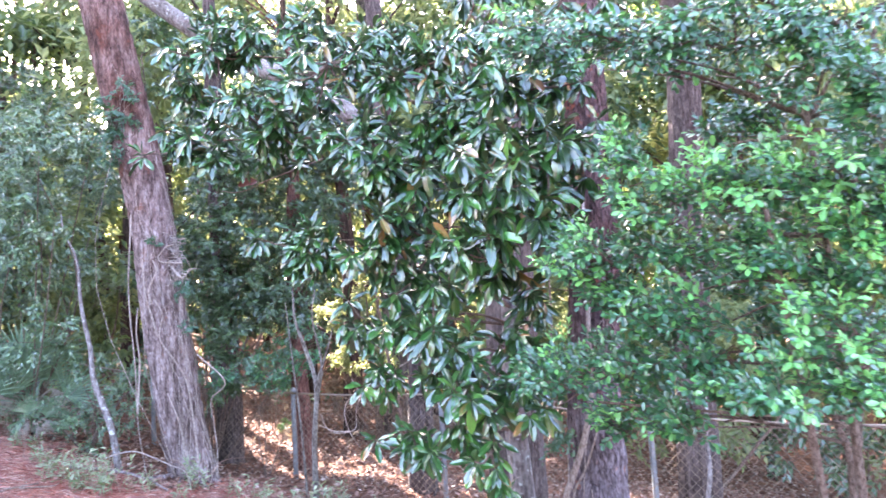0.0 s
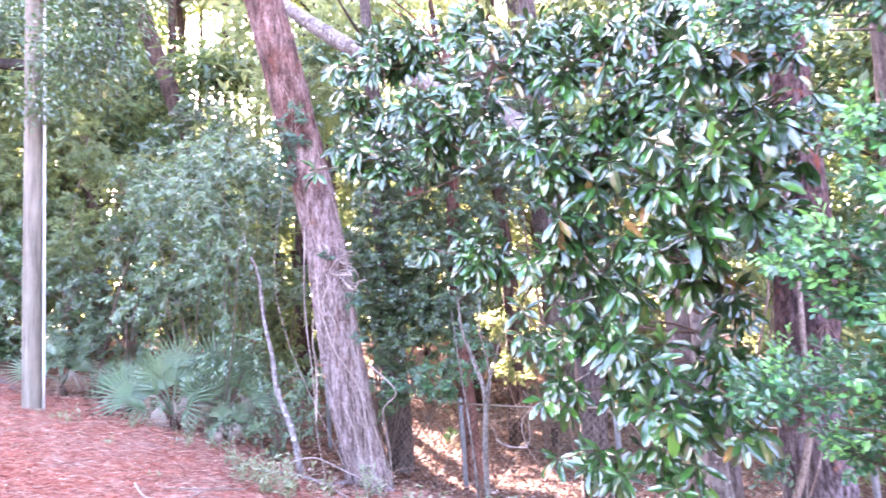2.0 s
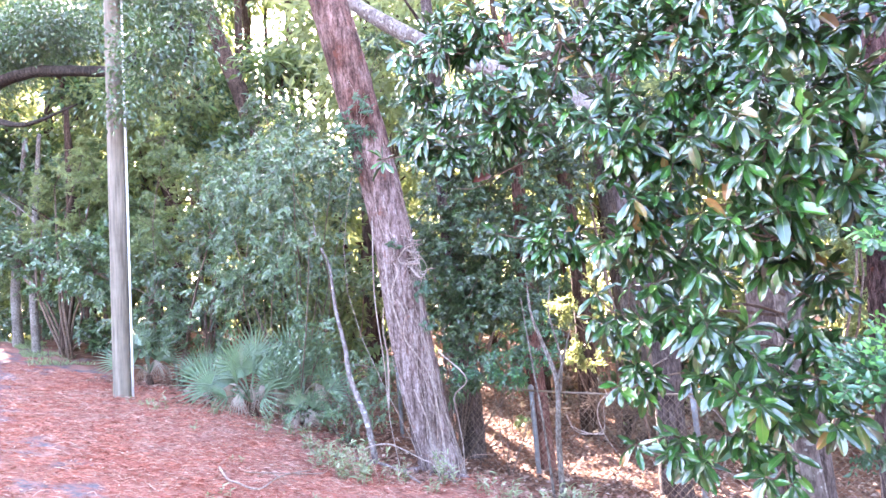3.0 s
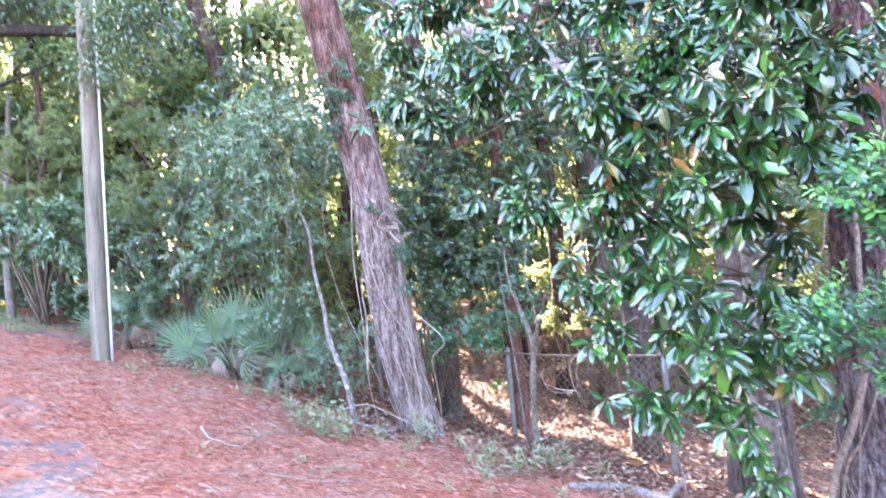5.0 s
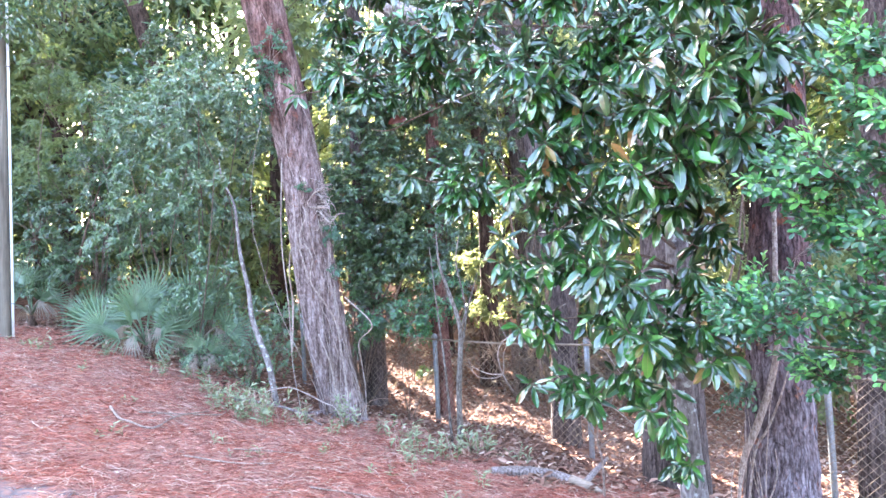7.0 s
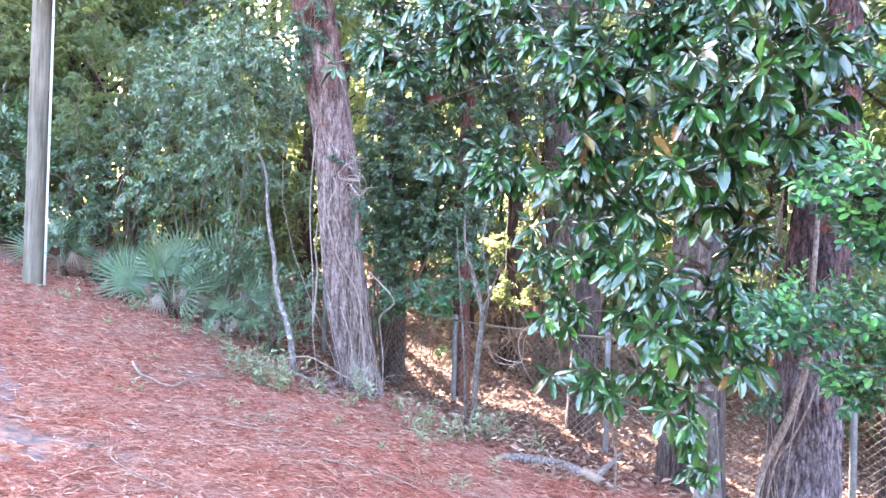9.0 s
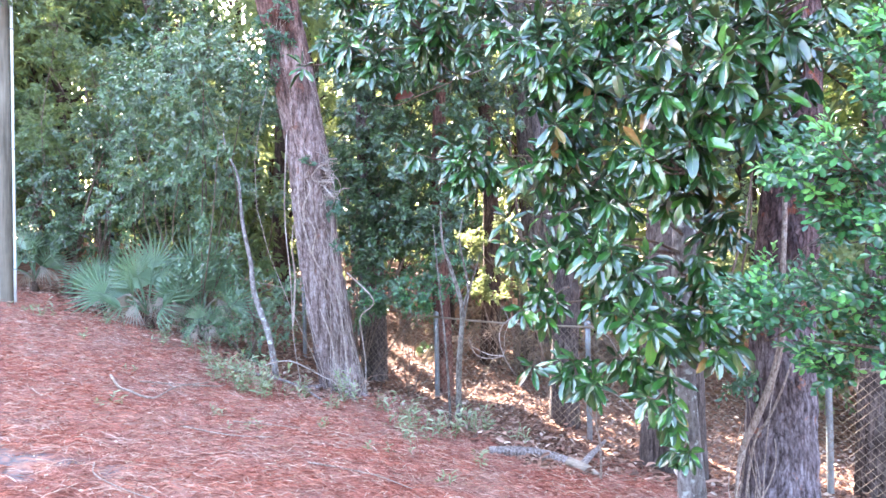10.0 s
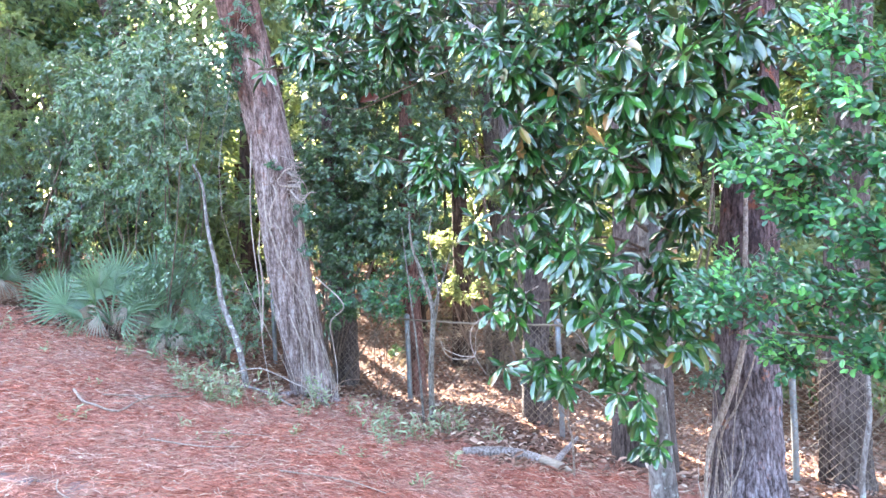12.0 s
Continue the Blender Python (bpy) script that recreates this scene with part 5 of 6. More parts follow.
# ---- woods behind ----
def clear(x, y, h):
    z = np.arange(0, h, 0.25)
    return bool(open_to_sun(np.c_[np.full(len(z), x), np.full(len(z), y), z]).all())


def wood_tree(x, y, height, girth, crown_w, leaves, seed, low=0.35, leaf=0.11, mat=None, bark=None):
    reseed(10, x, y)
    z = float(ground_z(x, y)) - 0.1
    o = np.array([x, y, z])
    t = thing("woodland_tree", "woodland tree with an airy crown of small backlit leaves", "tree", "woodland trees", at=pose(*o))
    lx, ly = R.normal() * 0.05 * height, R.normal() * 0.03 * height
    top = np.array([lx, ly, height * 0.92])
    path = np.array([(0, 0, 0), (lx * 0.2 + R.normal() * 0.08, ly * 0.2, height * 0.3), (lx * 0.6 + R.normal() * 0.12, ly * 0.6, height * 0.62), top])
    part("trunk", tube_mesh("wood_trunk", bark or m_brown_bark, path, [girth * 1.25, girth, girth * 0.7, 0.03], 14, 6, rough=0.2, furrow=girth * 0.06, seed=seed), t)
    lobes = []
    for k in range(int(5 + height * 0.5)):
        h = height * R.uniform(low, 1.0)
        a = R.uniform(0, 2 * math.pi)
        reach = crown_w * R.uniform(0.25, 0.8) * (1.15 - 0.5 * h / height)
        c = np.array([np.interp(h, path[:, 2], path[:, 0]) + reach * math.cos(a), np.interp(h, path[:, 2], path[:, 1]) + reach * math.sin(a), h])
        r = crown_w * R.uniform(0.22, 0.42)
        lobes.append((*c, r, r, r * 0.6))
        h0 = max(h - 0.6 - reach * 0.4, height * 0.15)
        start = np.array([np.interp(h0, path[:, 2], path[:, i]) for i in (0, 1)] + [h0])
        part("limb", mesh_data("limb", *limb_to(start, c, girth * 0.35, 0.012, 0.05, 5, 3), [bark or m_brown_bark], smooth=True), t)
    per = 26
    c, d = in_lobes(lobes, leaves // per)
    v, f = foliage(c + o, d, per, 0.2 + 0.05 * crown_w, leaf, 0.42, 0.3)
    tagged(part("crown", mesh_data("wood_crown", v - o, f, [mat or m_wood_leaf]), t), kind="stuff")


def woods():
    reseed(11)
    plan = R
    seed = 0
    rows = [(12.0, 2.4, 8, 12), (14.5, 2.7, 10, 15), (18, 3.2, 12, 17), (23, 3.9, 14, 19), (30, 5.0, 15, 21)]
    for y0, step, lo, hi in rows:
        for x in np.arange(-y0 * 1.35 - 3, y0 * 0.85 + 3, step):
            seed += 1
            xx, yy = x + plan.normal() * step * 0.25, y0 + plan.normal() * 0.6
            if xx < -9 and yy < 13:
                yy += 1.5
            h = plan.uniform(lo, hi)
            if plan.random() < 0.06:
                continue
            low = plan.uniform(0.12, 0.36)
            if -0.70 < xx / yy < -0.5:
                # a gap in the woods: low trees in front, bare stems with high crowns behind
                h, low = (max(h, 0.85 * yy), 0.74) if yy > 20 else (min(h, 0.47 * yy + 1.5), low)
            for shift in (0, 0.4, -0.4, 0.8, -0.8, 1.2, -1.2, 1.6):
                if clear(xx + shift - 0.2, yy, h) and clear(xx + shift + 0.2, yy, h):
                    xx += shift
                    break
            wood_tree(xx, yy, h, plan.uniform(0.06, 0.16), plan.uniform(1.7, 2.7) * (1 + y0 / 60), int((3700 + 1000 * plan.random()) * (1 if y0 < 17 else 0.68)), seed, low, (0.19 + y0 * 0.006) * (1 if y0 < 17 else 1.16), plan.choice([m_wood_leaf, m_wood_leaf, m_oak_leaf, m_dark_leaf]))
    # tall trees added only so that their crowns keep the sun off the bank
    for k, (x, y) in enumerate(((-11.2, 18.5), (-13.2, 19.5), (-15.2, 21.0), (-17.2, 20.0), (-12.5, 22.5), (-18.8, 23.0), (-9.6, 19.5), (-14.6, 24.5), (-14.7, 18.6), (-16.2, 18.2), (-12.6, 17.4))):
        wood_tree(x, y, 19 + plan.uniform(0, 2), 0.15, 3.4, 5200, 200 + k, 0.62, 0.25, m_oak_leaf)
    for y0, step in ((10.6, 1.5), (12.8, 1.8), (16, 2.2), (20.5, 2.8)):
        for x in np.arange(-y0 * 1.3 - 2, y0 * 0.8 + 2, step):
            xx, yy = x + plan.normal() * 0.4, y0 + plan.normal() * 0.4
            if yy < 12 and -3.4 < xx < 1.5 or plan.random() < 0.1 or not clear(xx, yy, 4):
                continue
            if xx < -8:
                yy += 1.2
            z, h = gz(xx, yy), plan.uniform(1.8, 4.6) * (1 + y0 / 80)
            w = plan.uniform(0.6, 1.1)
            lobes = [(xx + plan.normal() * 0.35, yy + plan.normal() * 0.3, z + h * q, w, w * 0.8, h * 0.2) for q in (0.3, 0.55, 0.8)]
            shrub("woodland_shrub", "leafy undergrowth shrub among the trees", lobes, (xx, yy), plan.choice([m_wood_leaf, m_dark_leaf, m_oak_leaf]), 20, 20, 0.12 + y0 * 0.005, 0.45, 0.35, 0.22, stem=0.02)


def middle_undergrowth():
    reseed(12)
    for x, y, w, h in ((-3.0, 11.0, 0.5, 1.2), (-2.0, 12.2, 0.7, 1.9), (-0.7, 12.6, 0.7, 1.7), (0.5, 11.6, 0.6, 1.5), (1.3, 12.8, 0.8, 2.3), (-3.6, 12.6, 0.8, 2.2), (-1.4, 14.2, 0.9, 2.6), (0.4, 14.6, 0.9, 2.6), (-2.8, 15.5, 1.0, 2.8)):
        z = gz(x, y)
        lobes = [(x, y, z + h * 0.45, w, 0.5, h * 0.4), (x + 0.2, y + 0.1, z + h * 0.9, w * 0.8, 0.45, h * 0.3)]
        shrub("woodland_shrub", "dark undergrowth in the shade beyond the fence", lobes, (x, y), (m_brush, m_wood_leaf, m_dark_leaf)[int(R.integers(0, 3))], 34, 22, 0.105, 0.42, 0.35, 0.16, stem=0.014)


def far_woods(n):
    """The closed mass of trees far behind, a belt round the woods."""
    reseed(13)
    a = R.uniform(radians(-80), radians(68), n)
    r = R.uniform(34, 52, n)
    outline = 13 + 8 * value_noise(np.c_[a * 14, r * 0.02, np.zeros(n)], 4) + 3 * value_noise(np.c_[a * 50, r * 0.1, np.zeros(n)], 6)
    outline = outline * np.where((a > radians(-35)) & (a < radians(-26)), 0.75, 1.0)
    z = outline * R.random(n) ** 1.1
    p = np.c_[r * np.sin(a), r * np.cos(a), z - 0.5]
    v, f = scatter(KITE, p, R.normal(size=(n, 3)) + (0, 0, -0.4), np.array([0, -0.3, 1.0]) + R.normal(size=(n, 3)) * 0.6, R.uniform(0.55, 1.1, n), R.uniform(0.28, 0.55, n))
    tagged(new("far_woods", mesh_data("far_woods", v, f, [m_wood_leaf])), "distant closed mass of woodland leaves", "woods", kind="stuff")


# ---- grass on the verge ----
def build_grass(n):
    reseed(18)
    x = R.uniform(-17, -11.0, n)
    y = road_y(x) + 0.15 + R.random(n) * (edge_y(x) - road_y(x) + 0.3)
    keep = value_noise(np.c_[x * 1.4, y * 1.4, np.zeros(n)], 8) + R.normal(size=n) * 0.1 > 0.5 - 0.05 * (-11 - x)
    x, y = x[keep], y[keep]
    m = len(x)
    lie = np.c_[R.normal(size=(m, 2)) * 0.5, np.ones(m)]
    ln = R.uniform(0.04, 0.13, m)
    v, f = scatter(KITE, np.c_[x, y, surface(x, y) - 0.01], lie, np.array([0, -1.0, 0.3]) + R.normal(size=(m, 3)) * 0.5, ln, R.uniform(0.008, 0.018, m))
    tagged(new("grass", mesh_data("grass", v, f, [m_weed])), "thin pale grass on the sandy verge of the road", "grass", kind="stuff")


# ---- weeds, sticks, log ----
def weed(x, y, h, leaves, label="small pale green weed growing through the needles"):
    reseed(19, x, y)
    o = np.array([x, y, gz(x, y) - 0.01])
    t = thing("weed", label, "weed", "weeds along the wood's edge", at=pose(*o))
    stems, b, a = [], [], []
    for k in range(max(3, leaves // 4)):
        d = unit(np.array([R.normal() * 0.3, R.normal() * 0.3, 1.0]))
        ln = h * R.uniform(0.5, 1.1)
        root = np.array([R.normal() * 0.07, R.normal() * 0.06, 0])
        stems.append(tube([root, root + d * ln * 0.5 + R.normal(size=3) * 0.01, root + d * ln], [0.003, 0.0025, 0.0012], 4, 2))
        for s in np.linspace(0.15, 1, 8):
            b.append(root + d * ln * s)
            a.append(np.array([R.normal(), R.normal(), 0.45]))
    dry = []
    for k in range(max(2, leaves // 6)):
        root = np.array([R.normal() * 0.1, R.normal() * 0.08, 0])
        bend = np.array([R.normal() * 0.5, R.normal() * 0.4, 0.0]) * h
        dry.append(tube([root, root + bend * 0.4 + (0, 0, h * R.uniform(0.5, 0.9)), root + bend + (0, 0, h * R.uniform(0.4, 1.2))], [0.0028, 0.0022, 0.0012], 4, 3))
    tagged(part("dry_growth", mesh_data("dry_stalks", *joined(dry), [m_straw], smooth=True), t, "dry pale stalks"), kind="stuff")
    b, a = np.array(b), np.array(a)
    size = R.uniform(0.045, 0.1, len(b)) * min(1.0, 0.45 + 2.2 * h)
    v, f = scatter(OVAL, b, a, np.array([0, -0.1, 1.0]) + R.normal(size=a.shape) * 0.3, size, size * 0.27)
    tagged(part("foliage", mesh_data("weed_leaves", v, f, [m_weed], smooth=True), t), kind="stuff")
    tagged(part("stem_growth", mesh_data("weed_stems", *joined(stems), [m_weed], smooth=True), t), kind="stuff")


def stick(points, r, label="dry bleached stick lying on the needles", mat=None, name="stick", category="stick", lift=0.034):
    pts = np.array([(x, y, gz(x, y) + lift + r) for x, y in points])
    o = pts[0]
    ob = new(name, tube_mesh(name, mat or m_stick, pts - o, np.linspace(r, r * 0.45, len(pts)), 8, 6, rough=0.35))
    ob.matrix_basis = pose(*o)
    return tagged(ob, label, category)


def log():
    pts = np.array([(-1.0, 5.78), (-0.76, 5.86), (-0.48, 5.9), (-0.2, 5.76)])
    p = np.array([(x, y, gz(x, y) + 0.035) for x, y in pts])
    o = p[0]
    t = thing("fallen_log", "grey fallen branch with a pale broken end", "log", at=pose(*o))
    part("wood", tube_mesh("log", m_log, p - o, [0.035, 0.05, 0.05, 0.042], 14, 8, rough=0.3, furrow=0.006), t)
    e = p[-1]
    part("broken_end", tube_mesh("broken_end", m_pale_wood, np.array([p[-1] * 0.45 + p[-2] * 0.55 + (0, 0, 0.012), e + (0, 0, 0.005), e + (0.1, -0.05, -0.015)]) - o, [0.044, 0.042, 0.012], 9, 4, rough=0.5), t, "splintered pale wood")
    part("fork", tube_mesh("fork", m_log, np.array([p[-1] + (-0.06, 0.03, 0.0), p[-1] + (0.05, 0.3, 0.04), p[-1] + (0.18, 0.7, 0.05)]) - o, [0.03, 0.026, 0.014], 10, 6, rough=0.3), t)


pine_a()
pine_b()
magnolia()
near_bush()
fence()
utility_pole()
oak()
side_oak()
bare_trunk("woodland_tree", "broad grey-brown pine trunk close behind the magnolia", m_trunk_bark, [(0.58, 6.5, -0.8), (0.58, 6.5, 0.25), (0.62, 6.5, 1.5), (0.66, 6.5, 3.5), (0.7, 6.6, 7)], [0.31, 0.275, 0.255, 0.22, 0.14], 48, 0.014, seed=21)
bare_trunk("woodland_tree", "brown trunk half hidden behind the leaning pine", m_trunk_bark, [(-2.98, 8.9, -0.3), (-2.99, 8.9, 0.4), (-3.02, 8.9, 1.6), (-3.1, 9.0, 4.0), (-3.2, 9.1, 7)], [0.19, 0.17, 0.16, 0.13, 0.07], seed=27)
forked = bare_trunk("woodland_tree", "grey-brown trunk with a pale bent limb beside a fence post", m_trunk_bark, [(-0.42, 8.2, -0.7), (-0.4, 8.2, 0.3), (-0.38, 8.2, 1.15), (-0.6, 8.3, 3), (-0.8, 8.4, 7)], [0.19, 0.16, 0.15, 0.14, 0.09], seed=22)
part("limb", tube_mesh("limb", m_lichen_bark, np.array([(-0.68, 8.33, 3.9), (-1.6, 8.4, 4.6), (-2.4, 8.5, 5.05), (-3.11, 8.6, 5.54), (-4.13, 8.6, 6.37), (-5.2, 8.7, 7.4)]) - (-0.42, 8.2, -0.7), [0.13, 0.12, 0.12, 0.12, 0.1, 0.05], 18, 10, rough=0.25), forked, "pale lichen-grey bent limb")
bare_trunk("woodland_tree", "slender trunk behind the fence, reddish sun glow put into its bark colour", m_sun_glow_bark, [(-2.05, 9.1, -0.5), (-2.06, 9.1, 0.37), (-2.1, 9.1, 2), (-2.0, 9.2, 6)], [0.14, 0.12, 0.11, 0.06], seed=23)
bare_trunk("woodland_tree", "tall straight grey pine trunk behind the fence", m_trunk_bark, [(2.62, 7.3, -1.0), (2.62, 7.3, -0.27), (2.72, 7.3, 1.8), (2.86, 7.3, 3.94), (3.0, 7.3, 9), (3.1, 7.3, 13)], [0.26, 0.22, 0.2, 0.19, 0.15, 0.06], 40, 0.018, seed=24)
bare_trunk("woodland_tree", "grey trunk deep in the shade of the woods", m_grey_bark, [(-1.0, 12, -0.7), (-0.99, 12, 2.4), (-1.2, 12, 6), (-1.3, 12, 11)], [0.26, 0.22, 0.18, 0.06], seed=25)
bare_trunk("woodland_tree", "leaning brown trunk rising through the leaves", m_brown_bark, [(-8.2, 14, 0.3), (-9.0, 14, 4.0), (-9.8, 14, 7.18), (-10.64, 14, 9.5), (-11.5, 14, 13)], [0.28, 0.25, 0.23, 0.2, 0.1], seed=26)
sapling("slender pale-barked sapling leaning beside the pine", [(-3.54, 7.1, -0.1), (-3.56, 7.05, 0.20), (-3.63, 7.05, 0.60), (-3.80, 7.05, 1.08), (-3.84, 7.05, 1.43), (-3.93, 7.05, 1.87), (-3.98, 7.05, 2.39), (-4.14, 7.1, 2.70), (-4.30, 7.3, 3.0)], [0.042, 0.037, 0.033, 0.029, 0.025, 0.02, 0.014, 0.009, 0.004], m_lichen_bark)
sapling("thin grey twin-stemmed sapling at the edge of the bank", [(-1.5, 7.1, -0.35), (-1.48, 7.05, 0.3), (-1.43, 7.0, 0.9), (-1.52, 6.95, 1.3), (-1.6, 6.9, 1.6), (-1.63, 6.95, 1.95)], [0.032, 0.03, 0.025, 0.02, 0.014, 0.005], m_sapling_bark, fork=[[(-1.46, 7.02, 0.6), (-1.36, 7.0, 1.1), (-1.42, 6.9, 1.6), (-1.38, 6.9, 1.9)], [(-1.6, 7.15, -0.3), (-1.62, 7.1, 0.4), (-1.68, 7.05, 1.2), (-1.72, 7.0, 1.8)], [(-1.43, 7.0, 0.9), (-1.3, 7.0, 1.25), (-1.22, 7.0, 1.5)]])
sapling("thin crooked lichen-grey sapling beside the fence", [(2.08, 5.6, -0.95), (2.03, 5.6, -0.4), (2.06, 5.6, -0.11), (2.1, 5.6, 0.14), (2.1, 5.6, 0.48), (2.12, 5.6, 0.73), (2.05, 5.6, 1.3)], [0.022, 0.02, 0.018, 0.018, 0.016, 0.014, 0.006], m_lichen_bark)
sapling("pale dead forked twig standing in the litter", [(-0.09, 5.6, -0.5), (-0.09, 5.6, -0.06), (-0.12, 5.6, 0.12), (-0.1, 5.6, 0.29)], [0.01, 0.009, 0.007, 0.003], m_stick, fork=[[(-0.1, 5.6, 0.07), (-0.04, 5.6, 0.12), (0.02, 5.6, 0.14)], [(-0.1, 5.6, 0.1), (-0.16, 5.6, 0.2), (-0.18, 5.55, 0.26)]])
bare_trunk("woodland_tree", "slim pale trunk beside the road verge", m_sapling_bark, [(-12.95, 10.55, 1.5), (-13.0, 10.55, 2.1), (-13.1, 10.6, 3.4), (-13.0, 10.7, 6.5)], [0.1, 0.085, 0.075, 0.04], seed=31)
bare_trunk("woodland_tree", "slim pale trunk beside the road verge", m_sapling_bark, [(-14.7, 11.5, 1.8), (-14.75, 11.5, 2.4), (-14.9, 11.6, 3.6), (-14.8, 11.8, 7)], [0.13, 0.11, 0.1, 0.05], seed=32)
bare_trunk("woodland_tree", "brown trunk in the thicket along the road", m_brown_bark, [(-12.2, 10.6, 1.4), (-12.2, 10.6, 2.2), (-12.1, 10.7, 3.6), (-12.3, 10.8, 7)], [0.13, 0.11, 0.1, 0.05], seed=33)
# shrubs at the edge
shrub("laurel_shrub", "leafy evergreen boughs hanging over the road verge", [(-13.0, 10.2, 3.7, 1.0, 0.5, 0.9), (-14.8, 11.1, 4.1, 1.2, 0.6, 1.1), (-11.7, 10.1, 3.3, 0.9, 0.5, 0.9), (-10.5, 9.8, 3.1, 0.8, 0.5, 1.0)], (-12.4, 10.9), m_laurel, 60, 30, 0.115, 0.45, 0.4)
shrub("laurel_shrub", "airy sunlit boughs above the road verge", [(-11.97, 10.2, 5.1, 0.6, 0.5, 0.6), (-11.2, 10.2, 5.6, 0.6, 0.5, 0.5), (-11.3, 10.2, 4.3, 0.5, 0.4, 0.5), (-12.3, 10.2, 4.4, 0.5, 0.4, 0.5), (-10.8, 10.1, 5.0, 0.5, 0.4, 0.5)], (-12.0, 10.5), m_wood_leaf, 60, 30, 0.1, 0.45, 0.4)
shrub("laurel_shrub", "dark undergrowth shrub behind the road verge", [(-13.6, 11.6, 2.3, 1.0, 0.5, 0.5), (-11.6, 10.8, 1.9, 0.8, 0.4, 0.5), (-15.6, 12.6, 2.7, 1.0, 0.5, 0.6)], (-13.4, 11.7), m_dark_leaf, 60, 30, 0.11, 0.45, 0.4)
# the lobe at y 9.6 is added to block sun that leaks onto the bank
shrub("laurel_shrub", "tall grey-green laurel with drooping narrow leaves", [(-5.5, 8.0, 3.7, 1.0, 0.8, 0.7), (-5.5, 7.9, 2.52, 1.1, 0.7, 0.85), (-4.7, 7.9, 1.5, 0.7, 0.45, 0.55), (-4.35, 7.0, 3.75, 0.6, 0.5, 0.45), (-4.7, 7.3, 3.0, 0.5, 0.4, 0.5), (-4.95, 9.6, 3.9, 0.7, 0.6, 0.6), (-4.1, 6.85, 2.75, 0.2, 0.15, 0.3), (-4.4, 6.85, 3.6, 0.25, 0.2, 0.35)], (-5.3, 8.3), m_laurel, 110, 36, 0.07, 0.4, 0.5, stem=0.011)
shrub("laurel_shrub", "tall upper laurel boughs with small grey-green leaves", [(-5.31, 8.70, 4.45, 0.55, 0.45, 0.38), (-4.70, 8.70, 4.12, 0.44, 0.45, 0.4), (-6.23, 8.70, 4.59, 0.58, 0.45, 0.44), (-6.71, 8.70, 4.05, 0.44, 0.45, 0.36), (-5.85, 8.70, 5.14, 0.58, 0.45, 0.29)], (-5.6, 8.9), m_dark_leaf, 85, 30, 0.075, 0.42, 0.5, stem=0.014)
shrub("laurel_shrub", "low laurel shoots under the sapling", [(-4.15, 7.7, 0.72, 0.4, 0.35, 0.45), (-4.7, 7.7, 0.65, 0.35, 0.3, 0.3), (-3.85, 7.9, 0.9, 0.25, 0.25, 0.5)], (-4.3, 7.8), m_laurel, 260, 34, 0.042, 0.36, 0.4)
shrub("holly_shrub", "dark green holly-like shrub behind the pine", [(-2.81, 8.6, 2.68, 0.67, 0.5, 0.82), (-2.7, 8.3, 1.8, 0.6, 0.4, 0.5), (-2.1, 8.2, 1.65, 0.4, 0.35, 0.45), (-2.9, 8.7, 4.0, 0.8, 0.6, 0.9), (-1.9, 8.9, 2.9, 0.6, 0.45, 0.7), (-2.0, 8.9, 4.4, 0.8, 0.6, 0.8), (-2.70, 8.20, 1.77, 0.43, 0.3, 0.43), (-2.35, 8.30, 2.41, 0.43, 0.3, 0.36), (-1.90, 8.60, 1.77, 0.45, 0.3, 0.37), (-2.86, 8.00, 0.92, 0.28, 0.3, 0.28), (-2.3, 8.7, 2.3, 0.6, 0.3, 0.6), (-2.75, 8.3, 1.35, 0.35, 0.25, 0.35), (-3.11, 8.20, 2.50, 0.25, 0.3, 0.50)], (-3.2, 8.75), m_dark_leaf, 165, 34, 0.075, 0.42, 0.45, stem=0.012)
shrub("holly_shrub", "tall dark evergreen in the shade beyond the fence", [(-0.8, 9.8, 4.1, 0.9, 0.6, 0.9), (0.2, 10.2, 3.6, 0.7, 0.5, 0.6), (-1.3, 10.4, 5.6, 1.1, 0.7, 0.8), (0.6, 10.4, 5.2, 0.9, 0.7, 0.9)], (-0.6, 10.1), m_dark_leaf, 60, 32, 0.085, 0.42, 0.45, stem=0.03)
shrub("holly_shrub", "dark evergreen standing behind the broad pine", [(0.9, 9.4, 3.5, 0.7, 0.45, 0.7), (1.7, 9.5, 4.3, 0.7, 0.5, 0.8), (0.3, 9.6, 4.9, 0.8, 0.5, 0.8), (1.2, 9.8, 5.9, 1.0, 0.6, 0.9), (1.6, 9.4, 2.5, 0.4, 0.35, 0.4)], (1.1, 9.7), m_dark_leaf, 70, 32, 0.085, 0.4, 0.45, stem=0.02)
shrub("holly_shrub", "tall dark evergreen thicket behind the leaning pine", [(-2.6, 9.5, 3.4, 0.8, 0.4, 0.8), (-1.75, 9.6, 3.9, 0.7, 0.4, 0.8), (-2.3, 9.4, 2.35, 0.7, 0.35, 0.6), (-3.3, 9.8, 4.0, 0.6, 0.4, 0.7), (-4.59, 10.00, 5.90, 0.52, 0.5, 0.78), (-3.61, 10.30, 6.35, 0.62, 0.5, 0.62), (-3.90, 10.00, 4.76, 0.52, 0.5, 0.61), (-2.69, 10.60, 5.83, 0.64, 0.5, 0.73)], (-3.6, 10.2), m_dark_leaf, 60, 32, 0.09, 0.42, 0.45, stem=0.03)
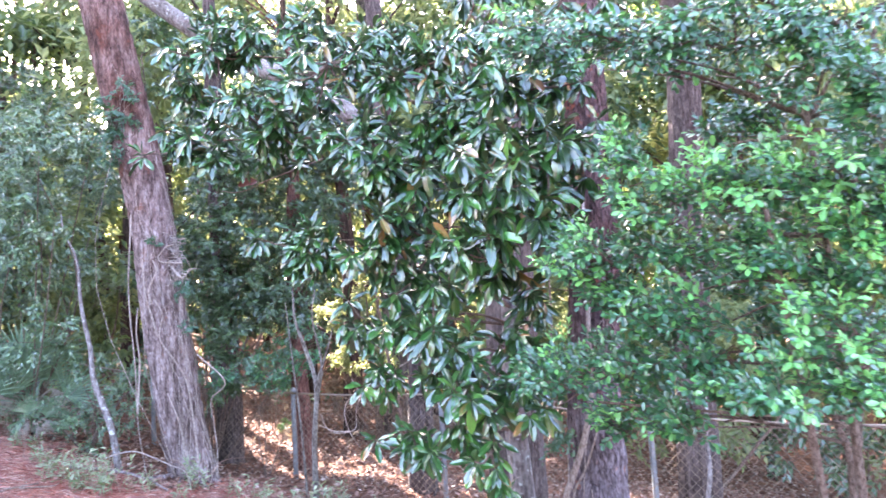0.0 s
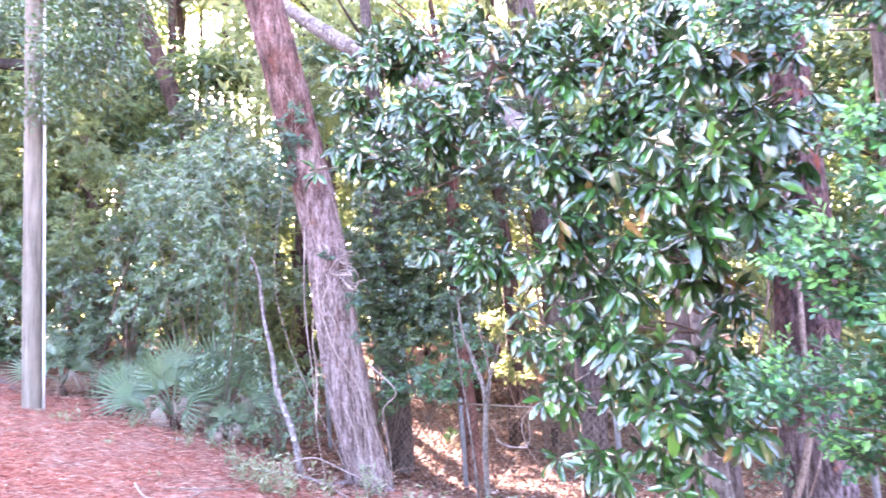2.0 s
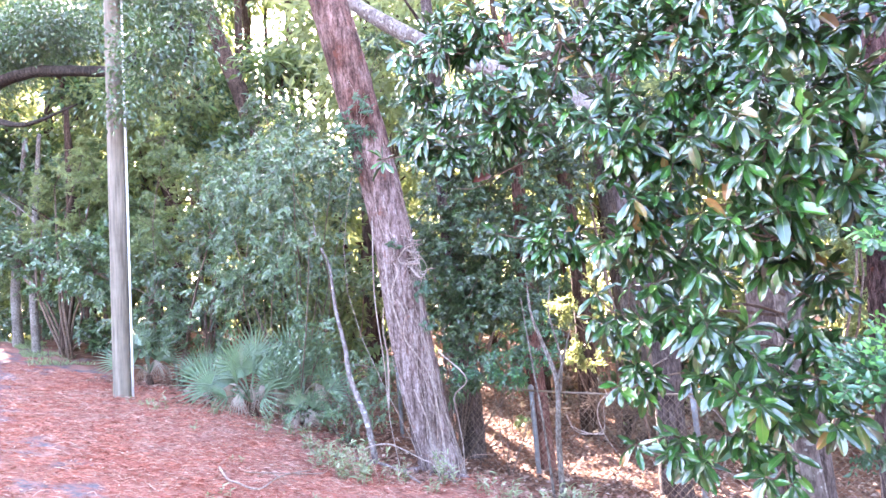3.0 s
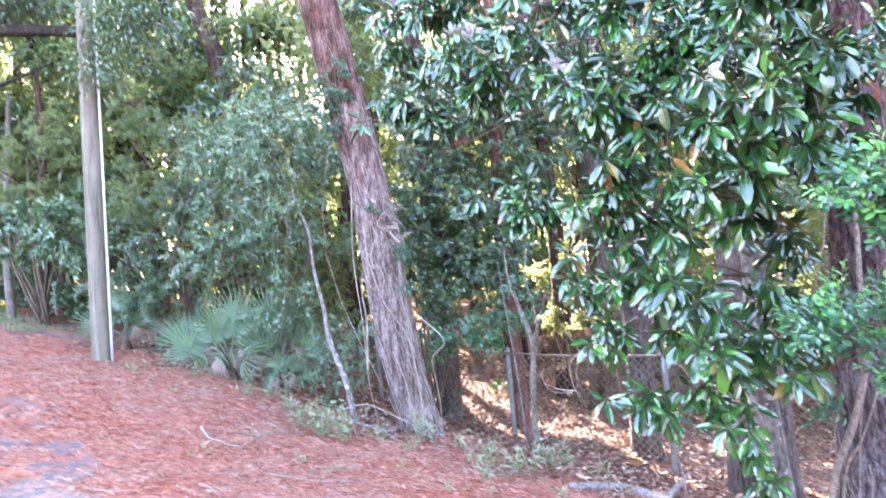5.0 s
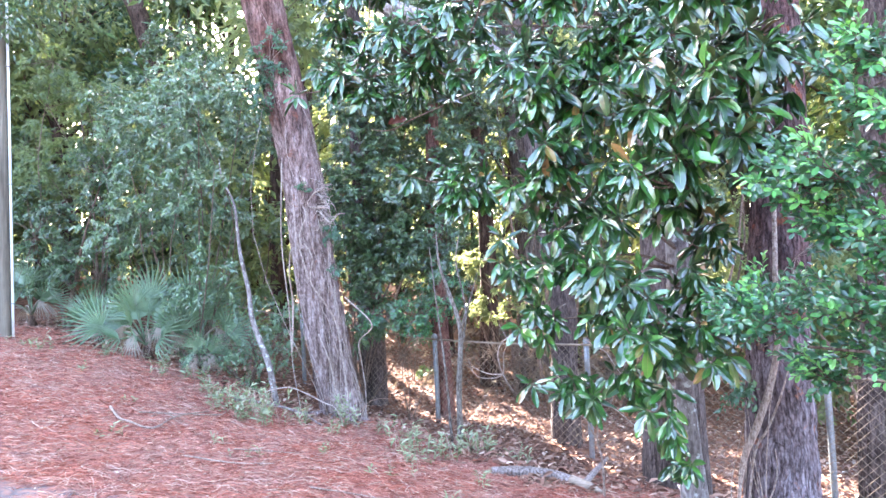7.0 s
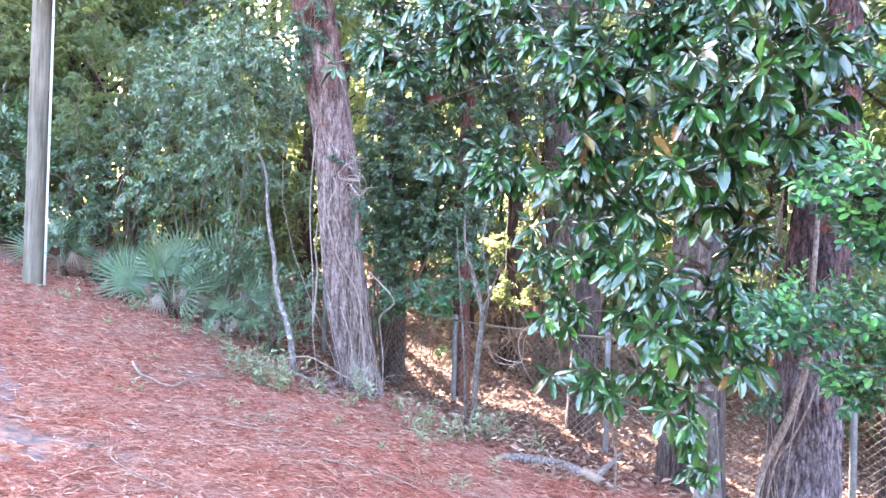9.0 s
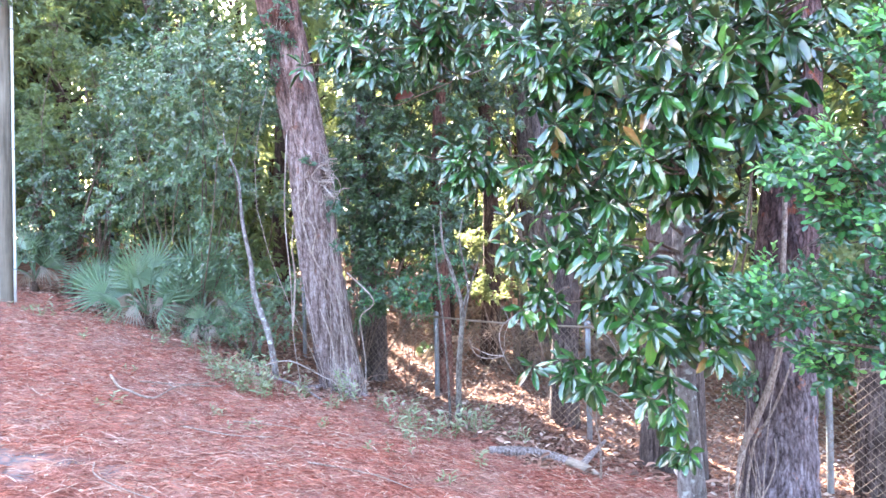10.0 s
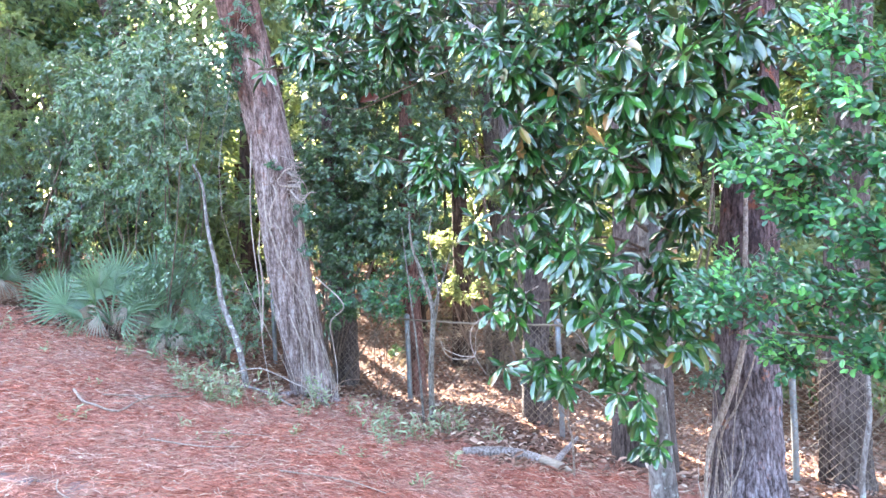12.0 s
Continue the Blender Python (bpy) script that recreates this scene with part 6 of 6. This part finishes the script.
shrub("green_shrub", "fresh green leafy shoots hanging near the ground", [(-2.5, 7.9, 1.05, 0.42, 0.25, 0.26), (-2.05, 7.9, 1.1, 0.3, 0.25, 0.28), (-1.75, 8.0, 1.25, 0.3, 0.25, 0.25)], (-2.3, 8.1), m_bush, 150, 20, 0.055, 0.45, 0.3, 0.1, stem=0.008)
shrub("laurel_shrub", "dense green shrub behind the utility pole", [(-7.2, 9.0, 3.3, 0.6, 0.5, 0.5), (-8.45, 9.0, 2.38, 1.0, 0.6, 0.8), (-7.77, 9.2, 1.95, 1.0, 0.6, 0.9)], (-8.2, 9.4), m_dark_leaf, 110, 38, 0.068, 0.36, 0.5)
shrub("laurel_shrub", "leafy evergreen with mixed mid-green leaves at the wood's edge", [(-8.52, 9.40, 4.54, 0.47, 0.45, 0.39), (-7.87, 9.40, 4.77, 0.39, 0.45, 0.39), (-8.75, 9.40, 3.72, 0.32, 0.45, 0.47), (-7.78, 9.40, 3.66, 0.47, 0.45, 0.47), (-8.40, 9.40, 5.28, 0.55, 0.45, 0.32)], (-8.0, 9.7), m_oak_leaf, 70, 34, 0.08, 0.4, 0.45, stem=0.014)
shrub("woodland_shrub", "airy yellow-green young tree lit through by the sun", [(-8.6, 10.2, 4.6, 1.0, 0.7, 1.0), (-7.4, 10.3, 4.1, 0.8, 0.6, 0.9), (-9.6, 10.4, 3.6, 0.8, 0.6, 0.9)], (-8.4, 10.4), m_wood_leaf, 55, 34, 0.075, 0.42, 0.4)
shrub("laurel_shrub", "dense roadside shrub with mixed green leaves", [(-13.2, 11.8, 5.2, 1.5, 1.0, 1.5), (-13.6, 12.0, 3.6, 1.3, 0.8, 0.7), (-11.0, 11.0, 4.0, 1.2, 0.9, 1.6), (-10.9, 10.8, 2.5, 1.0, 0.7, 0.7)], (-12.0, 11.6), m_oak_leaf, 46, 30, 0.14, 0.48, 0.4)
shrub("laurel_shrub", "roadside thicket of dark leaves far along the bank", [(-16.5, 14, 5.2, 2.0, 1.2, 1.6), (-16.4, 14.2, 3.6, 1.6, 0.9, 0.8), (-20, 17, 5.2, 2.6, 1.2, 2.4), (-23, 18.5, 3.6, 2.4, 1.2, 1.4)], (-16.6, 14), m_oak_leaf, 30, 28, 0.2, 0.48, 0.4)
shrub("woodland_shrub", "sunlit yellow-green undergrowth beyond the fence", [(-1.91, 10.50, 1.64, 0.55, 0.3, 0.45), (-1.28, 10.50, 1.90, 0.55, 0.3, 0.45), (-1.74, 10.50, 0.84, 0.55, 0.3, 0.45), (-0.94, 10.50, 1.01, 0.55, 0.3, 0.45), (-1.6, 10.4, 1.5, 0.6, 0.5, 0.5), (-0.6, 10.8, 1.2, 0.6, 0.5, 0.45), (-1.2, 11.2, 2.4, 0.9, 0.6, 0.6)], (-1.2, 11), m_wood_leaf, 60, 28, 0.09, 0.4, 0.3)
shrub("woodland_shrub", "undergrowth between the trunks beyond the fence", [(3.6, 9.5, 1.2, 0.9, 0.6, 0.8), (4.9, 8.8, 0.6, 0.8, 0.6, 0.6), (2.0, 10.5, 1.8, 0.9, 0.7, 0.9)], (3.6, 9.6), m_wood_leaf, 70, 28, 0.09, 0.4, 0.3)
shrub("dry_brush", "dry brown brush standing beyond the wire fence", [(-4.21, 9.80, 0.58, 0.59, 0.35, 0.51)], (-4.21, 9.80), m_brush, 120, 22, 0.07, 0.4, 0.2, 0.12, stem=0.008, category="brush")
shrub("dry_brush", "dry brown brush standing beyond the wire fence", [(0.69, 11.00, -0.16, 0.66, 0.35, 0.65)], (0.69, 11.00), m_brush, 120, 22, 0.07, 0.4, 0.2, 0.12, stem=0.008, category="brush")
shrub("dry_brush", "dry brown brush standing beyond the wire fence", [(-0.01, 10.80, -0.05, 0.75, 0.35, 0.63)], (-0.01, 10.80), m_brush, 120, 22, 0.07, 0.4, 0.2, 0.12, stem=0.008, category="brush")
shrub("dry_brush", "dry brown brush standing beyond the wire fence", [(-0.80, 10.80, 0.03, 0.75, 0.35, 0.55)], (-0.80, 10.80), m_brush, 120, 22, 0.07, 0.4, 0.2, 0.12, stem=0.008, category="brush")
shrub("dry_brush", "dry brown brush standing beyond the wire fence", [(-1.50, 10.60, 0.23, 0.63, 0.35, 0.55)], (-1.50, 10.60), m_brush, 120, 22, 0.07, 0.4, 0.2, 0.12, stem=0.008, category="brush")
shrub("dry_brush", "dry brown brush standing beyond the wire fence", [(-2.19, 10.40, 0.16, 0.62, 0.35, 0.41)], (-2.19, 10.40), m_brush, 120, 22, 0.07, 0.4, 0.2, 0.12, stem=0.008, category="brush")
shrub("dry_brush", "dry brown brush standing beyond the wire fence", [(-2.85, 10.10, 0.29, 0.70, 0.35, 0.39)], (-2.85, 10.10), m_brush, 120, 22, 0.07, 0.4, 0.2, 0.12, stem=0.008, category="brush")
shrub("dry_brush", "dry brown brush standing beyond the wire fence", [(-3.51, 9.90, 0.40, 0.59, 0.35, 0.45)], (-3.51, 9.90), m_brush, 120, 22, 0.07, 0.4, 0.2, 0.12, stem=0.008, category="brush")
shrub("ivy", "ivy leaves clinging round the leaning pine", [(-3.45, 6.98, 3.95, 0.28, 0.16, 0.45), (-3.62, 6.95, 3.5, 0.18, 0.14, 0.32), (-3.3, 7.02, 3.3, 0.1, 0.06, 0.15), (-2.9, 7.12, 1.95, 0.07, 0.06, 0.1), (-2.83, 7.14, 1.55, 0.04, 0.06, 0.18), (-3.1, 7.08, 2.3, 0.05, 0.03, 0.06), (-3.18, 7.02, 2.48, 0.08, 0.05, 0.12), (-2.94, 7.02, 1.89, 0.08, 0.05, 0.12), (-2.80, 7.02, 1.47, 0.08, 0.05, 0.12)], (-2.9, 7.1), m_ivy, 300, 16, 0.05, 0.55, 0.6, 0.05, m_vine, 0.004, "ivy")
shrub("ivy", "ivy leaves on the broad pine", [(0.72, 4.4, 0.72, 0.08, 0.05, 0.16), (1.05, 4.4, 1.5, 0.12, 0.05, 0.16), (0.7, 4.42, 0.5, 0.05, 0.04, 0.08)], (0.75, 4.36), m_ivy, 300, 14, 0.045, 0.55, 0.6, 0.04, m_vine, 0.004, "ivy")
palmetto(-5.55, 7.6, 1.0, "saw palmetto with spiky green fans and withered fronds", 14, 14)
palmetto(-6.9, 8.45, 0.8, "saw palmetto half hidden behind another", 8, 5)
palmetto(-8.5, 8.95, 0.9, "saw palmetto behind the utility pole", 9, 8)
palmetto(-4.75, 7.5, 0.5, "low withered grey palmetto at the bank's edge", 3, 14)
palmetto(-5.15, 8.1, 1.15, "tall blue-green palmetto standing among laurel leaves", 8, 4)
log()
stick([(-4.19, 5.21), (-3.95, 5.0), (-3.81, 4.95), (-3.64, 5.0), (-3.74, 5.48), (-3.72, 5.96)], 0.0115)
stick([(-3.74, 5.45), (-3.92, 5.58), (-3.87, 5.31)], 0.008)
stick([(-2.95, 3.51), (-2.82, 3.36), (-2.55, 3.27), (-2.2, 3.2)], 0.005)
stick([(-3.98, 5.3), (-3.86, 5.62), (-3.7, 5.75)], 0.006)
stick([(-3.72, 5.7), (-3.6, 5.95), (-3.62, 6.1)], 0.007)
stick([(-2.9, 4.95), (-2.62, 4.98), (-2.4, 5.1)], 0.005)
stick([(-3.1, 4.6), (-2.7, 4.55), (-2.4, 4.62)], 0.006)
stick([(-2.0, 4.3), (-1.6, 4.4), (-1.3, 4.3)], 0.006)
stick([(-3.9, 6.75), (-3.5, 6.9), (-3.1, 6.7), (-2.75, 6.35)], 0.018, "fallen grey branch at the foot of the pine", m_log, "branch", "branch", 0.03)
WEEDS_BY_FENCE = ((-2.57, 6.12, 0.16, 18), (-2.72, 6.95, 0.26, 26), (-2.52, 6.6, 0.3, 30), (-2.9, 6.21, 0.14, 14), (-1.56, 6.27, 0.22, 30), (-1.34, 6.5, 0.25, 34), (-1.75, 6.05, 0.26, 30), (-1.2, 6.45, 0.26, 34), (-2.2, 6.5, 0.2, 22), (-1.9, 6.35, 0.22, 24), (-1.45, 6.05, 0.24, 30), (-0.9, 6.4, 0.2, 20))
WEEDS_BY_PINE = ((-3.44, 6.1, 0.3, 40), (-3.3, 6.3, 0.34, 46), (-3.6, 6.45, 0.3, 40), (-3.95, 6.6, 0.25, 30), (-6.19, 6.62, 0.2, 24), (-6.54, 6.7, 0.14, 14), (-4.26, 6.8, 0.2, 26), (-4.6, 7.1, 0.25, 30), (-5.1, 7.3, 0.22, 26), (-7.6, 7.5, 0.2, 24), (-3.2, 6.0, 0.3, 40), (-3.75, 6.3, 0.28, 40), (-3.05, 6.5, 0.2, 24), (-4.9, 6.9, 0.16, 18), (-5.6, 7.0, 0.18, 20), (-5.2, 6.1, 0.1, 10))
WEEDS_ON_BANK = ((-1.63, 5.66, 0.16, 20), (-1.04, 5.28, 0.14, 14), (-1.67, 4.97, 0.12, 14), (-2.76, 4.85, 0.1, 12), (-3.76, 4.67, 0.08, 10), (-3.12, 5.15, 0.1, 12), (-2.35, 5.4, 0.08, 8), (-1.2, 4.7, 0.08, 8), (-4.3, 5.6, 0.08, 8))
for x, y, h, n in WEEDS_BY_FENCE + WEEDS_BY_PINE + WEEDS_ON_BANK:
    weed(x, y, h * 1.05, n)
woods()
middle_undergrowth()
far_woods(70000)
build_litter(60000)
build_fallen_magnolia(700)
build_needles(185000)
build_straw(9500)
build_scraps(2600)
build_grass(6000)
